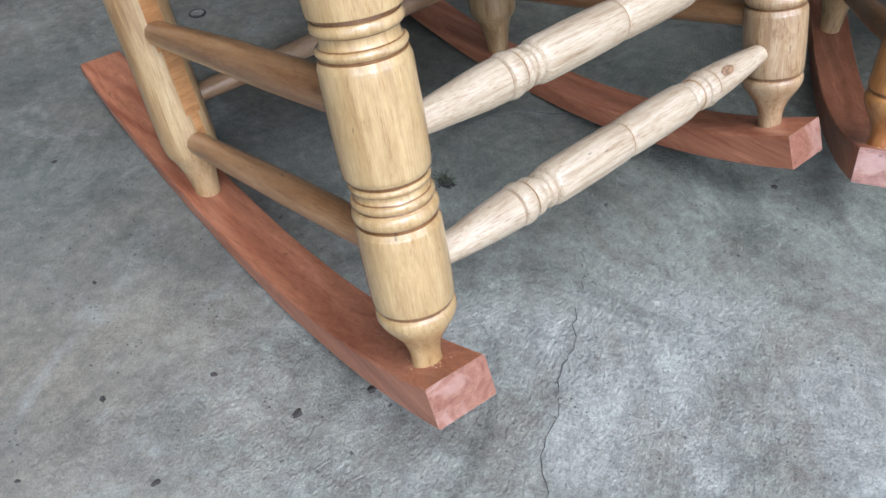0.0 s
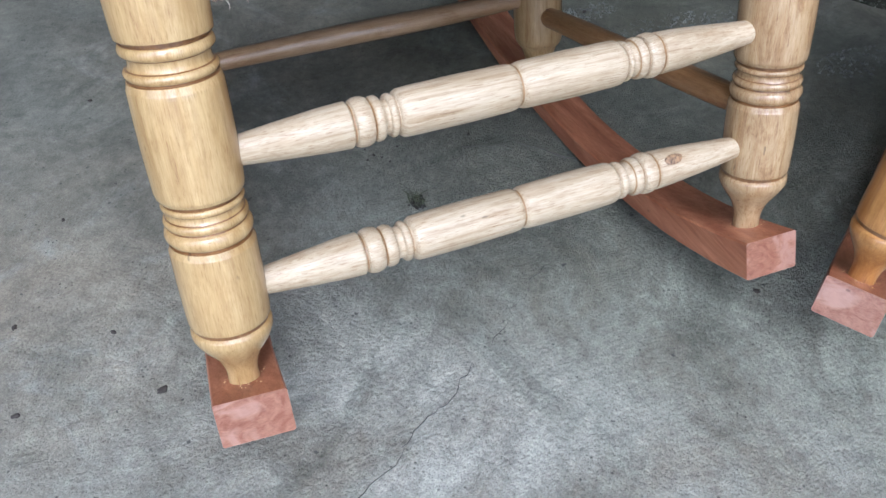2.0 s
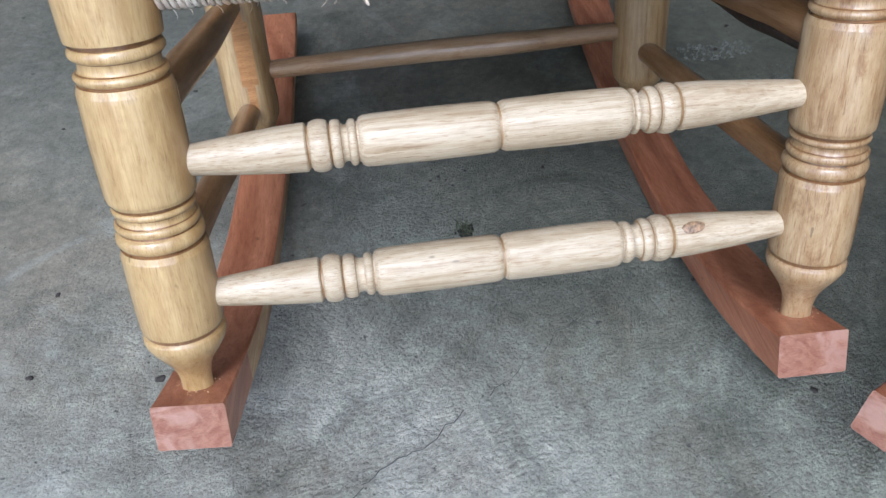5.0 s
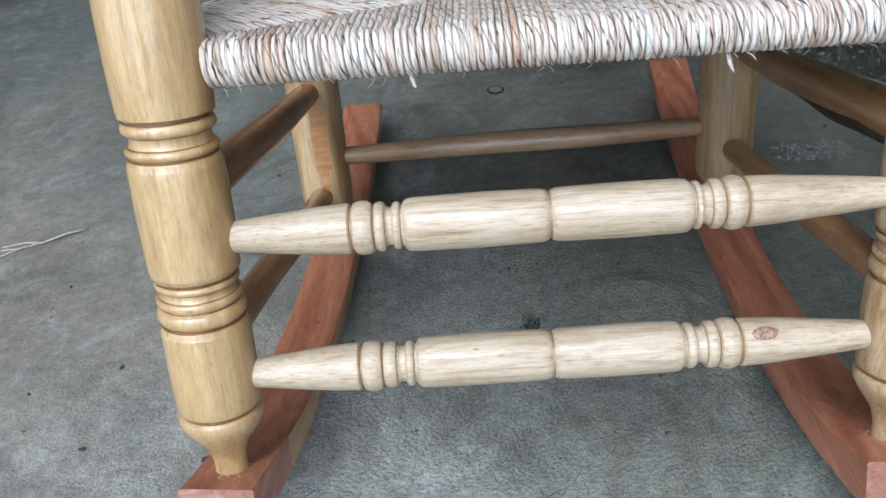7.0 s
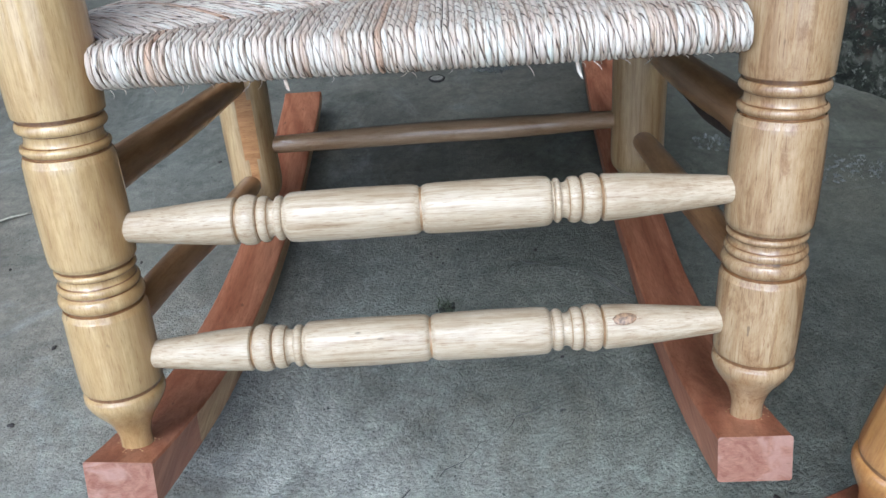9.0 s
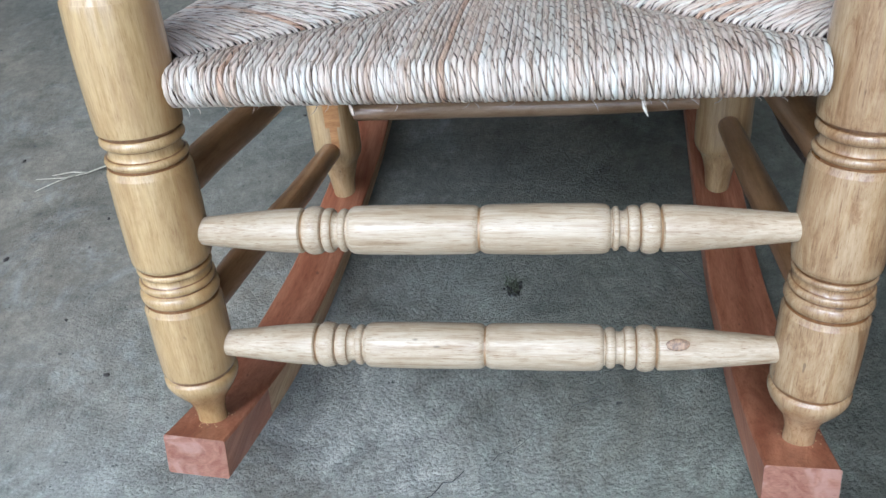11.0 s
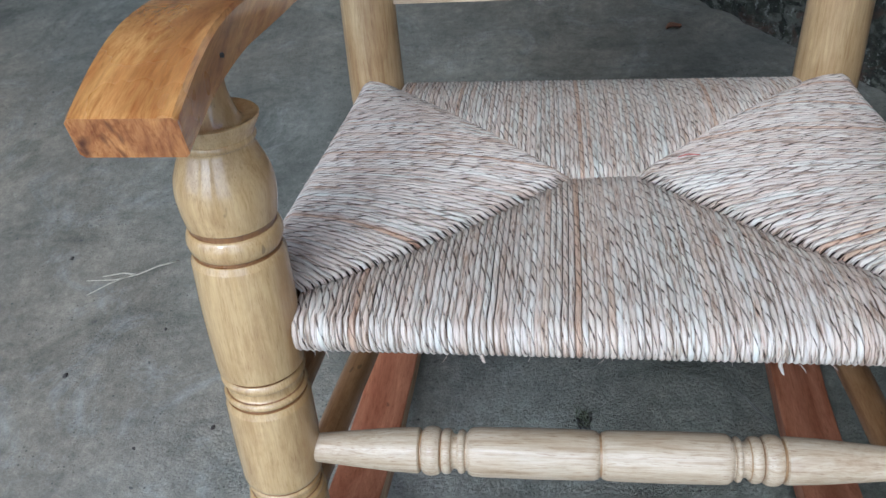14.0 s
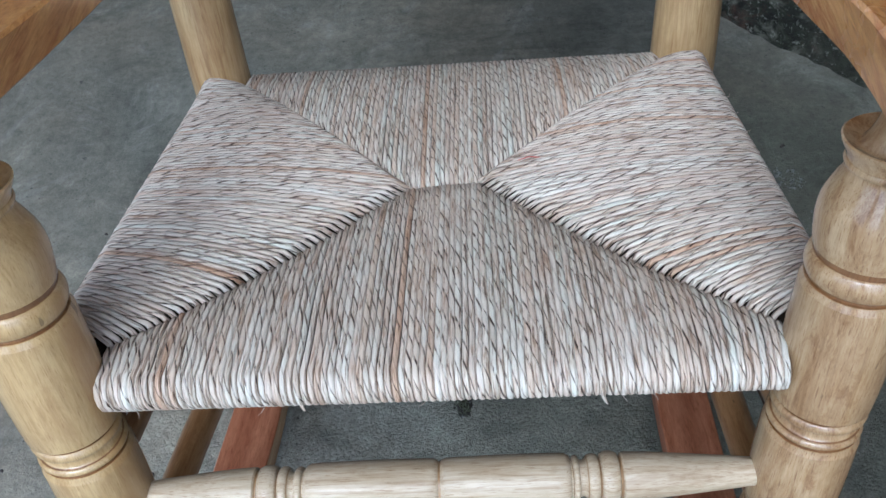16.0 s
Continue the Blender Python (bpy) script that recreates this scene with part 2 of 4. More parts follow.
def concrete():
    """Brushed yard concrete, worn, with pale cement smears and dark specks."""
    m, n, l, b = nodes_of("worn_concrete")
    co = n.new("ShaderNodeTexCoord").outputs["Object"]
    big = texture(n, l, co, 2.3, 5, 0.6, warp=0.4)
    mid = texture(n, l, co, 13.0, 8, 0.72, warp=0.3)
    turn = n.new("ShaderNodeMapping")
    turn.inputs["Rotation"].default_value = (0, 0, radians(-28))
    l.new(co, turn.inputs[0])
    brush = texture(n, l, turn.outputs[0], 260.0, 5, 0.72, (0.85, 1, 1), 0.0)
    grit = texture(n, l, co, 700.0, 3, 0.75)
    pits = n.new("ShaderNodeTexVoronoi")
    pits.inputs["Scale"].default_value = 130.0
    l.new(co, pits.inputs["Vector"])
    speck = texture(n, l, co, 75.0, 3, 0.55)
    smear = texture(n, l, co, 6.5, 8, 0.78, warp=1.4)
    tint = texture(n, l, co, 1.3, 4, 0.55, warp=0.6)
    col = ramp(n, l, big, [(0.30, (0.120, 0.120, 0.102)), (0.5, (0.170, 0.166, 0.139)), (0.7, (0.226, 0.214, 0.176))])
    col = mix(n, l, "MULTIPLY", 0.6, col, ramp(n, l, tint, [(0.36, (0.93, 1.01, 1.02)), (0.60, (1.13, 1.0, 0.86))]))
    col = mix(n, l, "MULTIPLY", 0.95, col, ramp(n, l, mid, [(0.26, grey(0.60)), (0.5, grey(1.0)), (0.74, grey(1.38))]))
    col = mix(n, l, "MIX", ramp(n, l, smear, [(0.53, grey(0)), (0.70, grey(0.75))]), col, (0.30, 0.305, 0.272))
    # paler pool in front: cement wash with brighter front light put into the colour
    lit_wash = n.new("ShaderNodeMapping")
    lit_wash.inputs["Location"].default_value, lit_wash.inputs["Scale"].default_value = (-0.10, 0.50, 0), (1.15, 1.1, 1)
    l.new(co, lit_wash.inputs[0])
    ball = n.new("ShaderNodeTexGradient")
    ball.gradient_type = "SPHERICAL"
    l.new(lit_wash.outputs[0], ball.inputs[0])
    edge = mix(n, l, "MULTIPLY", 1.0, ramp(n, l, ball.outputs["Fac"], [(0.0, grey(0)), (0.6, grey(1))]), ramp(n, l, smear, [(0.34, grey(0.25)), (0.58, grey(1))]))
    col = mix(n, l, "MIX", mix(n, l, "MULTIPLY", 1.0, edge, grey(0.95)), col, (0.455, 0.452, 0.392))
    # shade to the right of the chair, put into the colour with a ragged outline
    shady = n.new("ShaderNodeMapping")
    shady.inputs["Location"].default_value, shady.inputs["Scale"].default_value = (-0.72, -0.30, 0), (1.8, 1.5, 1)
    l.new(co, shady.inputs[0])
    shade_ball = n.new("ShaderNodeTexGradient")
    shade_ball.gradient_type = "SPHERICAL"
    l.new(shady.outputs[0], shade_ball.inputs[0])
    shade_mask = mix(n, l, "ADD", 0.5, shade_ball.outputs["Fac"], mix(n, l, "SUBTRACT", 1.0, smear, grey(0.5)))
    col = mix(n, l, "MULTIPLY", ramp(n, l, shade_mask, [(0.06, grey(0)), (0.42, grey(1))]), col, (0.66, 0.68, 0.64))
    # the skin is worn away to rough grit in front of the chairs and trodden smooth elsewhere
    rough = n.new("ShaderNodeMapping")
    rough.inputs["Location"].default_value, rough.inputs["Scale"].default_value = (-0.12, 0.22, 0), (1.5, 1.6, 1)
    l.new(co, rough.inputs[0])
    zone = n.new("ShaderNodeTexGradient")
    zone.gradient_type = "SPHERICAL"
    l.new(rough.outputs[0], zone.inputs[0])
    wear = mix(n, l, "ADD", 0.9, zone.outputs["Fac"], mix(n, l, "SUBTRACT", 1.0, texture(n, l, co, 3.4, 5, 0.65, warp=0.8), grey(0.5)))
    worn = ramp(n, l, wear, [(0.05, grey(0.16)), (0.5, grey(1.0))])
    col = mix(n, l, "MULTIPLY", worn, col, ramp(n, l, brush, [(0.34, grey(0.86)), (0.52, grey(1.0)), (0.66, grey(1.08))]))
    silt = ramp(n, l, texture(n, l, co, 7.0, 6, 0.7, warp=0.9), [(0.34, (0.96, 0.92, 0.87)), (0.50, (1.15, 1.15, 1.14)), (0.66, (1.32, 1.33, 1.32))])
    col = mix(n, l, "MULTIPLY", ramp(n, l, wear, [(0.12, grey(0)), (0.5, grey(1.0))]), col, silt)
    speckle = texture(n, l, co, 62.0, 7, 0.8)
    col = mix(n, l, "MULTIPLY", 0.75, col, ramp(n, l, speckle, [(0.34, grey(0.62)), (0.5, grey(1.0)), (0.64, (1.32, 1.34, 1.32))]))
    col = mix(n, l, "MULTIPLY", 0.35, col, ramp(n, l, grit, [(0.36, grey(0.5)), (0.5, grey(1.0)), (0.64, grey(1.5))]))
    film = texture(n, l, co, 3.2, 7, 0.72, warp=2.2)
    col = mix(n, l, "MULTIPLY", 0.8, col, ramp(n, l, film, [(0.36, (0.60, 0.62, 0.61)), (0.47, grey(1.0)), (0.60, grey(1.0)), (0.68, (1.22, 1.22, 1.20))]))
    col = mix(n, l, "MIX", ramp(n, l, speck, [(0.70, grey(0)), (0.735, grey(0.85))]), col, (0.06, 0.06, 0.055))
    l.new(col, b.inputs["Base Color"])
    l.new(ramp(n, l, mid, [(0.3, grey(0.55)), (0.7, grey(0.8))]), b.inputs["Roughness"])
    hole = ramp(n, l, pits.outputs["Distance"], [(0.10, grey(0.25)), (0.19, grey(1.0))])
    sparse = ramp(n, l, texture(n, l, co, 22.0, 3, 0.6), [(0.50, grey(0)), (0.6, grey(0.9))])
    col = mix(n, l, "MULTIPLY", sparse, col, hole)
    l.new(col, b.inputs["Base Color"])
    worm = texture(n, l, turn.outputs[0], 265.0, 5, 0.64, (0.85, 1, 1), 0.05)
    lumps = ramp(n, l, worm, [(0.30, grey(0.0)), (0.48, grey(0.55)), (0.66, grey(1.0))])
    high = mix(n, l, "ADD", 0.25, mix(n, l, "MIX", 0.35, lumps, mix(n, l, "MIX", 0.75, brush, mid)), grit)
    bump = node(n, "ShaderNodeBump", Strength=1.0, Distance=0.0044)
    l.new(mix(n, l, "MULTIPLY", 1.0, high, worn), bump.inputs["Height"])
    l.new(bump.outputs[0], b.inputs["Normal"])
    return m


def mossy():
    m, n, l, b = nodes_of("mossy_stone")
    co = n.new("ShaderNodeTexCoord").outputs["Object"]
    big = texture(n, l, co, 7.0, 6, 0.65, warp=0.8)
    fine = texture(n, l, co, 60.0, 5, 0.7)
    spots = texture(n, l, co, 34.0, 3, 0.6, warp=0.5)
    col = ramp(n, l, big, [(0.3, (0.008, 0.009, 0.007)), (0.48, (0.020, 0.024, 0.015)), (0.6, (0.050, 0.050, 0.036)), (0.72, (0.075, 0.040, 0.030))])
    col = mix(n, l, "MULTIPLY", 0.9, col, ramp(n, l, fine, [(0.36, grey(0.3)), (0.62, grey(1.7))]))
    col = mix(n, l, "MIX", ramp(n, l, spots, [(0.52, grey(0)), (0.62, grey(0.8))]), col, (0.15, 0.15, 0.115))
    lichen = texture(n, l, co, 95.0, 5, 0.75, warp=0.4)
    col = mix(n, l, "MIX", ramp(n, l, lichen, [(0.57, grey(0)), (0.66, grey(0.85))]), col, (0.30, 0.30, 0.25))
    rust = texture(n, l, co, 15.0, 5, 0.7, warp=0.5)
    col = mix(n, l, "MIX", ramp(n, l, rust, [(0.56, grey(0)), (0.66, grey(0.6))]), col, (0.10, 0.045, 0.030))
    l.new(col, b.inputs["Base Color"])
    b.inputs["Roughness"].default_value = 0.9
    bump = node(n, "ShaderNodeBump", Strength=1.0, Distance=0.02)
    l.new(fine, bump.inputs["Height"])
    l.new(bump.outputs[0], b.inputs["Normal"])
    return m


def plain(name, colour, rough=0.7, metal=0.0, vary=0.35, scale=300.0):
    m, n, l, b = nodes_of(name)
    co = n.new("ShaderNodeTexCoord").outputs["Object"]
    f = texture(n, l, co, scale, 4, 0.65)
    l.new(ramp(n, l, f, [(0.3, [c * (1 - vary) for c in colour]), (0.7, [min(1, c * (1 + vary)) for c in colour])]), b.inputs["Base Color"])
    b.inputs["Roughness"].default_value, b.inputs["Metallic"].default_value = rough, metal
    return m


CONCRETE, MOSS = concrete(), mossy()
DARK = plain("dark_dirt", (0.035, 0.032, 0.028), 0.9)
CRACK = plain("crack_dirt", (0.085, 0.082, 0.075), 0.9)
SPECK = plain("dark_debris", (0.05, 0.042, 0.036), 0.85)
WEED = plain("weed_green", (0.07, 0.08, 0.045), 0.7)
STRAW = plain("dry_straw", (0.42, 0.39, 0.30), 0.7)
LEAF = plain("brown_leaf", (0.14, 0.06, 0.03), 0.8)
CAPMETAL = plain("worn_cap_metal", (0.38, 0.35, 0.30), 0.5, 0.6)
BARK = plain("dark_bark", (0.030, 0.018, 0.010), 0.85, 0, 0.6, 180)
KNOT = plain("knot_wood", (0.22, 0.13, 0.065), 0.4, 0, 0.75, 420)
SAWDUST = plain("sawdust", (0.62, 0.42, 0.22), 0.9)
# surfaces of the unseen roof and walls that are added to shape the light
SHADE_ROOF = plain("shade_roof", (0.16, 0.15, 0.14), 0.8, 0, 0.2, 12)
FILL_WALL = plain("fill_wall_pale", (0.42, 0.42, 0.40), 0.9, 0, 0.15, 9)
UNSEEN_WALL = plain("unseen_wall_grey", (0.22, 0.22, 0.21), 0.9, 0, 0.15, 9)
RED = plain("red_thread", (0.45, 0.06, 0.05), 0.8)
CRUST = plain("cement_crust", (0.13, 0.135, 0.122), 0.9, 0, 0.5, 160)


# ---------------------------------------------------------------- mesh tools
def mesh_of(name, verts, faces, mats, smooth=True, uv=None, slots=None):
    me = bpy.data.meshes.new(name)
    me.from_pydata(verts, [], faces)
    for m in mats:
        me.materials.append(m)
    if smooth:
        me.polygons.foreach_set("use_smooth", [True] * len(me.polygons))
    if slots:
        me.polygons.foreach_set("material_index", slots)
    if uv is not None:
        layer = me.uv_layers.new(name="UVMap")
        layer.data.foreach_set("uv", [c for f in faces for k in f for c in uv[k]])
    me.update()
    return me


def part(name, me, parent, label="", m=None):
    ob = new(name, me)
    ob.parent = parent
    if m is not None:
        ob.matrix_basis = m
    return tagged(ob, label) if label else ob


def lathe(name, profile, mat, sides=40, wobble=0.0, dark=(), second=None):
    """Profile rows (height, radius) turned round z; stretches of height listed in dark take the stained second material."""
    verts, faces, slots = [], [], []
    for i, (h, r, *_) in enumerate(profile):
        for k in range(sides):
            a = 2 * math.pi * k / sides
            rr = r * (1 + wobble * noise.noise((math.cos(a) * 1.5, math.sin(a) * 1.5, h * 14)))
            verts.append((rr * math.cos(a), rr * math.sin(a), h))
    for i in range(len(profile) - 1):
        for k in range(sides):
            q = (k + 1) % sides
            faces.append((i * sides + k, i * sides + q, (i + 1) * sides + q, (i + 1) * sides + k))
        mid = (profile[i][0] + profile[i + 1][0]) / 2
        slots += [1 if any(lo <= mid <= hi for lo, hi in dark) else 0] * sides
    faces.append(tuple(range(sides - 1, -1, -1)))
    faces.append(tuple((len(profile) - 1) * sides + k for k in range(sides)))
    me = mesh_of(name, verts, faces, [mat, second or GROOVE] if dark else [mat], slots=slots + [0, 0])
    me.set_sharp_from_angle(angle=radians(38))
    return me


def rounded(points, steps=4):
    """A denser profile: Catmull-Rom through (height, radius) rows; a row marked sharp is kept as a corner."""
    out = []
    for i in range(len(points) - 1):
        p = [points[max(0, min(len(points) - 1, k))] for k in (i - 1, i, i + 1, i + 2)]
        if len(p[1]) > 2:
            p[0] = p[1]
        if len(p[2]) > 2:
            p[3] = p[2]
        for s in range(steps):
            t = s / steps
            out.append(tuple(0.5 * (2 * p[1][c] + (p[2][c] - p[0][c]) * t + (2 * p[0][c] - 5 * p[1][c] + 4 * p[2][c] - p[3][c]) * t * t
                                    + (3 * p[1][c] - p[0][c] - 3 * p[2][c] + p[3][c]) * t ** 3) for c in (0, 1)))
    out.append(points[-1][:2])
    return out


def between(a, b):
    """The pose that lays z from a to b."""
    a, b = Vector(a), Vector(b)
    return Matrix.Translation(a) @ (b - a).to_track_quat("Z", "Y").to_matrix().to_4x4()


def tube(path, radii, sides=7, cap=True, flat=1.0, wide=1.0):
    """Verts, faces and uvs (metres along, turn) of a tube; its seam lies on the inside of the first bend."""
    path = [Vector(p) for p in path]
    verts, faces, uv = [], [], []
    side = path[0] - 2 * path[1] + path[2] if len(path) > 2 else Vector((0, 0, 0))
    if side.length < 1e-6:
        side = (path[1] - path[0]).orthogonal()
    run, m = 0.0, sides + 1
    for i, p in enumerate(path):
        d = (path[min(i + 1, len(path) - 1)] - path[max(i - 1, 0)]).normalized()
        side = (side - d * side.dot(d)).normalized()
        up = d.cross(side)
        run += (p - path[i - 1]).length if i else 0
        r = radii[i] if isinstance(radii, (list, tuple)) else radii
        for k in range(m):
            a = 2 * math.pi * k / sides
            verts.append(tuple(p + r * (math.cos(a) * side * flat + math.sin(a) * up * wide)))
            uv.append((run, k / sides))
    for i in range(len(path) - 1):
        for k in range(sides):
            faces.append((i * m + k, i * m + k + 1, (i + 1) * m + k + 1, (i + 1) * m + k))
    if cap:
        faces.append(tuple(range(sides - 1, -1, -1)))
        faces.append(tuple((len(path) - 1) * m + k for k in range(sides)))
    return verts, faces, uv


def thing(name, label, category, group="", at=(0, 0, 0)):
    ob = new(name)
    ob.location = at
    ob.empty_display_size = 0.05
    return tagged(ob, label, category, group)


# ---------------------------------------------------------------- ground and wall
def build_ground():
    """One sheet to the horizon, finely gridded and uneven near the chairs."""
    near = np.linspace(-1.6, 1.6, 161)
    out = np.array([2.2, 3.2, 5, 9, 18, 40, 90])
    xs = np.concatenate([-out[::-1], near, out])
    nx = len(xs)
    verts = []
    for y in xs:
        for x in xs:
            calm = 1.0 if abs(x) < 2 and abs(y) < 2 else 0.0
            z = calm * (0.0012 * noise.noise((x * 9, y * 9, 0)) + 0.0007 * noise.noise((x * 30, y * 30, 3))) - 0.0008
            verts.append((x, y, z))
    faces = [(j * nx + i, j * nx + i + 1, (j + 1) * nx + i + 1, (j + 1) * nx + i) for j in range(nx - 1) for i in range(nx - 1)]
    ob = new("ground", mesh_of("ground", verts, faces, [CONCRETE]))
    tagged(ob, "worn grey brushed concrete yard floor with stains and specks", "floor", kind="structure")


def build_wall():
    """Dark damp wall whose foot crosses the floor behind the chairs, with a rough lumpy face."""
    a, d = Vector((0.50, 0.757, 0)), Vector((0.65, -0.76, 0)).normalized()
    out = Vector((-d.y, d.x, 0)) * -1
    if out.dot(Vector((-1, -1, 0))) < 0:
        out = -out
    n, k = 260, 70
    verts, faces = [], []
    for j in range(k + 1):
        for i in range(n + 1):
            s, z = -3.0 + 4.6 * i / n, 1.9 * (j / k) ** 1.6 - 0.01
            p = Vector((s, z, 0))
            push = 0.010 * noise.fractal((s * 22, z * 22, 1), 0.8, 2.1, 5) + 0.010 * noise.noise((s * 2.5, z * 2.5, 7)) - 0.05 * z
            verts.append(tuple(a + d * s + out * push + Vector((0, 0, z))))
    front = len(verts)
    for i in (0, n):
        for z in (-0.01, 1.9):
            verts.append(tuple(a + d * (-3.0 + 4.6 * i / n) - out * 0.35 + Vector((0, 0, z))))
    faces += [(j * (n + 1) + i, j * (n + 1) + i + 1, (j + 1) * (n + 1) + i + 1, (j + 1) * (n + 1) + i) for j in range(k) for i in range(n)]
    b0, t0, b1, t1 = front, front + 1, front + 2, front + 3
    top = [k * (n + 1) + i for i in range(n + 1)]
    faces += [(b0, b1, t1, t0), tuple([t0] + top + [t1])]
    faces += [tuple([b0, t0] + [j * (n + 1) for j in range(k, -1, -1)]), tuple([t1, b1] + [j * (n + 1) + n for j in range(k + 1)])]
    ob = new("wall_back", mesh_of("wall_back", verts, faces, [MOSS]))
    tagged(ob, "dark damp mossy wall with pale lichen flecks", "wall", kind="structure")


def slab(name, lo, hi, mat, label, category):
    """A plain upright or level slab between two corners."""
    bm = bmesh.new()
    mid, size = [(a + b) / 2 for a, b in zip(lo, hi)], [b - a for a, b in zip(lo, hi)]
    bmesh.ops.create_cube(bm, size=1, matrix=Matrix.Translation(mid) @ Matrix.Diagonal((*size, 1)))
    me = bpy.data.meshes.new(name)
    bm.to_mesh(me)
    bm.free()
    me.materials.append(mat)
    tagged(new(name, me), label, category, kind="structure")


def build_light_shell():
    """Unseen roof, walls and piers added to shape light; wide bays behind the camera."""
    slab("ceiling", (-3.2, -0.62, 2.5), (3.2, 4.2, 2.62), SHADE_ROOF, "plain grey unseen roof, added to shade the floor behind", "ceiling")
    slab("wall_left", (-3.2, -0.62, 0), (-3.05, 4.2, 2.5), FILL_WALL, "pale unseen side wall, added to bounce light", "wall")
    slab("wall_right", (3.05, -1.9, 0), (3.2, 4.2, 2.5), UNSEEN_WALL, "plain grey unseen side wall, added to block light", "wall")
    slab("wall_far", (-3.05, 4.05, 0), (3.05, 4.2, 2.5), UNSEEN_WALL, "plain grey unseen far wall, added to block light", "wall")
    for n, (x0, x1) in enumerate(((-1.75, -1.45), (-0.50, -0.15), (1.05, 3.05))):
        slab("wall_front_%d" % (n + 1), (x0, -1.9, 0), (x1, -1.7, 2.5), UNSEEN_WALL, "plain grey unseen pier between open bays, added to shape reflections", "wall")


build_ground()
build_wall()
build_light_shell()

# ---------------------------------------------------------------- rocking chair
TIP = 0.255                     # the chair rests tipped back: run of y per metre of height
TA = math.atan(TIP)
TC, TS = math.cos(TA), math.sin(TA)


def lean(x, v, h):
    """From the chair's own upright axes (across, back, up) to the tipped pose in which it rests."""
    return Vector((x, v * TC + h * TS, -v * TS + h * TC))


FRONT_L, FRONT_R = (-0.2315, -0.0561), (0.2370, -0.0494)   # leg feet, at height 0.104
BACK_L, BACK_R = (-0.2110, 0.337), (0.2360, 0.3443)         # back feet, at height 0.035


def front_at(foot, z):
    return Vector((foot[0] + (0.018 if foot[0] < 0 else 0.008) * (z - 0.104), foot[1] + TIP * (z - 0.104), z))


def back_at(foot, z):
    return Vector((foot[0] - (0.018 if foot[0] < 0 else 0.0) * (z - 0.035), foot[1] + TIP * (z - 0.035), z))


# front leg, from the foot's seat on the rocker upwards; a third value marks a sharp corner
LEG = [(-0.006, 0.0115, 1), (0.0, 0.0118, 1), (0.009, 0.0117), (0.018, 0.0138), (0.026, 0.0176), (0.033, 0.0224), (0.040, 0.0268), (0.046, 0.0291), (0.0505, 0.0287, 1),
       (0.0522, 0.0268, 1), (0.0548, 0.0268, 1), (0.0556, 0.0284, 1), (0.0600, 0.0292), (0.0850, 0.0296), (0.1090, 0.0293), (0.1125, 0.0289, 1), (0.1165, 0.0276, 1),
       (0.1172, 0.0262, 1), (0.1182, 0.0264, 1), (0.1200, 0.0284), (0.1235, 0.0294), (0.1270, 0.0284), (0.1288, 0.0262, 1), (0.1298, 0.0260, 1), (0.1312, 0.0274), (0.1332, 0.0280), (0.1352, 0.0274), (0.1364, 0.0258, 1),
       (0.1384, 0.0248), (0.1402, 0.0246), (0.1418, 0.0250, 1), (0.1424, 0.0262, 1), (0.1436, 0.0272), (0.1455, 0.0272), (0.1466, 0.0262, 1), (0.1472, 0.0250, 1), (0.1490, 0.0250, 1),
       (0.1498, 0.0276, 1), (0.1520, 0.0286), (0.1560, 0.0293), (0.1880, 0.0299), (0.2190, 0.0294), (0.2235, 0.0290, 1), (0.2276, 0.0278, 1),
       (0.2282, 0.0262, 1), (0.2292, 0.0262, 1), (0.2302, 0.0275), (0.2324, 0.0285), (0.2344, 0.0277), (0.2354, 0.0262, 1), (0.2362, 0.0253), (0.2382, 0.0247), (0.2410, 0.0247), (0.2428, 0.0253, 1),
       (0.2434, 0.0268, 1), (0.2452, 0.0283), (0.2478, 0.0284), (0.2502, 0.0272), (0.2508, 0.0258, 1), (0.2538, 0.0258, 1), (0.2548, 0.0282, 1), (0.2580, 0.0293), (0.3000, 0.0302), (0.3350, 0.0295), (0.3395, 0.0290, 1), (0.3434, 0.0277, 1),
       (0.3440, 0.0260, 1), (0.3454, 0.0260, 1), (0.3475, 0.0280), (0.3533, 0.0294), (0.3590, 0.0280), (0.3610, 0.0258, 1), (0.3638, 0.0258, 1), (0.3650, 0.0274, 1), (0.3720, 0.0286), (0.3830, 0.0296), (0.3930, 0.0287), (0.4020, 0.0256),
       (0.4085, 0.0228), (0.4120, 0.0216), (0.4138, 0.0216, 1), (0.4144, 0.0226, 1), (0.4162, 0.0233), (0.4180, 0.0230, 1), (0.4184, 0.0225, 1), (0.4215, 0.0236), (0.4265, 0.0262), (0.4288, 0.0268, 1), (0.4294, 0.0260, 1),
       (0.4262, 0.0198), (0.4262, 0.0172), (0.4300, 0.0150), (0.4380, 0.0124), (0.4480, 0.0110), (0.4780, 0.0104, 1)]
LEG_DARK = [(0.1413, 0.1424), (0.1362, 0.1368), (0.2352, 0.2359), (0.2425, 0.2434), (0.0522, 0.0550), (0.1166, 0.1184), (0.1286, 0.1300), (0.1468, 0.1494), (0.2277, 0.2294), (0.2504, 0.2544), (0.3435, 0.3458), (0.3608, 0.3645), (0.4139, 0.4144)]


def rise(h):
    """The turned rings sit a little higher than the drawn ones, growing from the foot up to the first bead."""
    f = max(0.0, min(1.0, (h - 0.015) / 0.12))
    return h + 0.0065 * f * f * (3 - 2 * f)


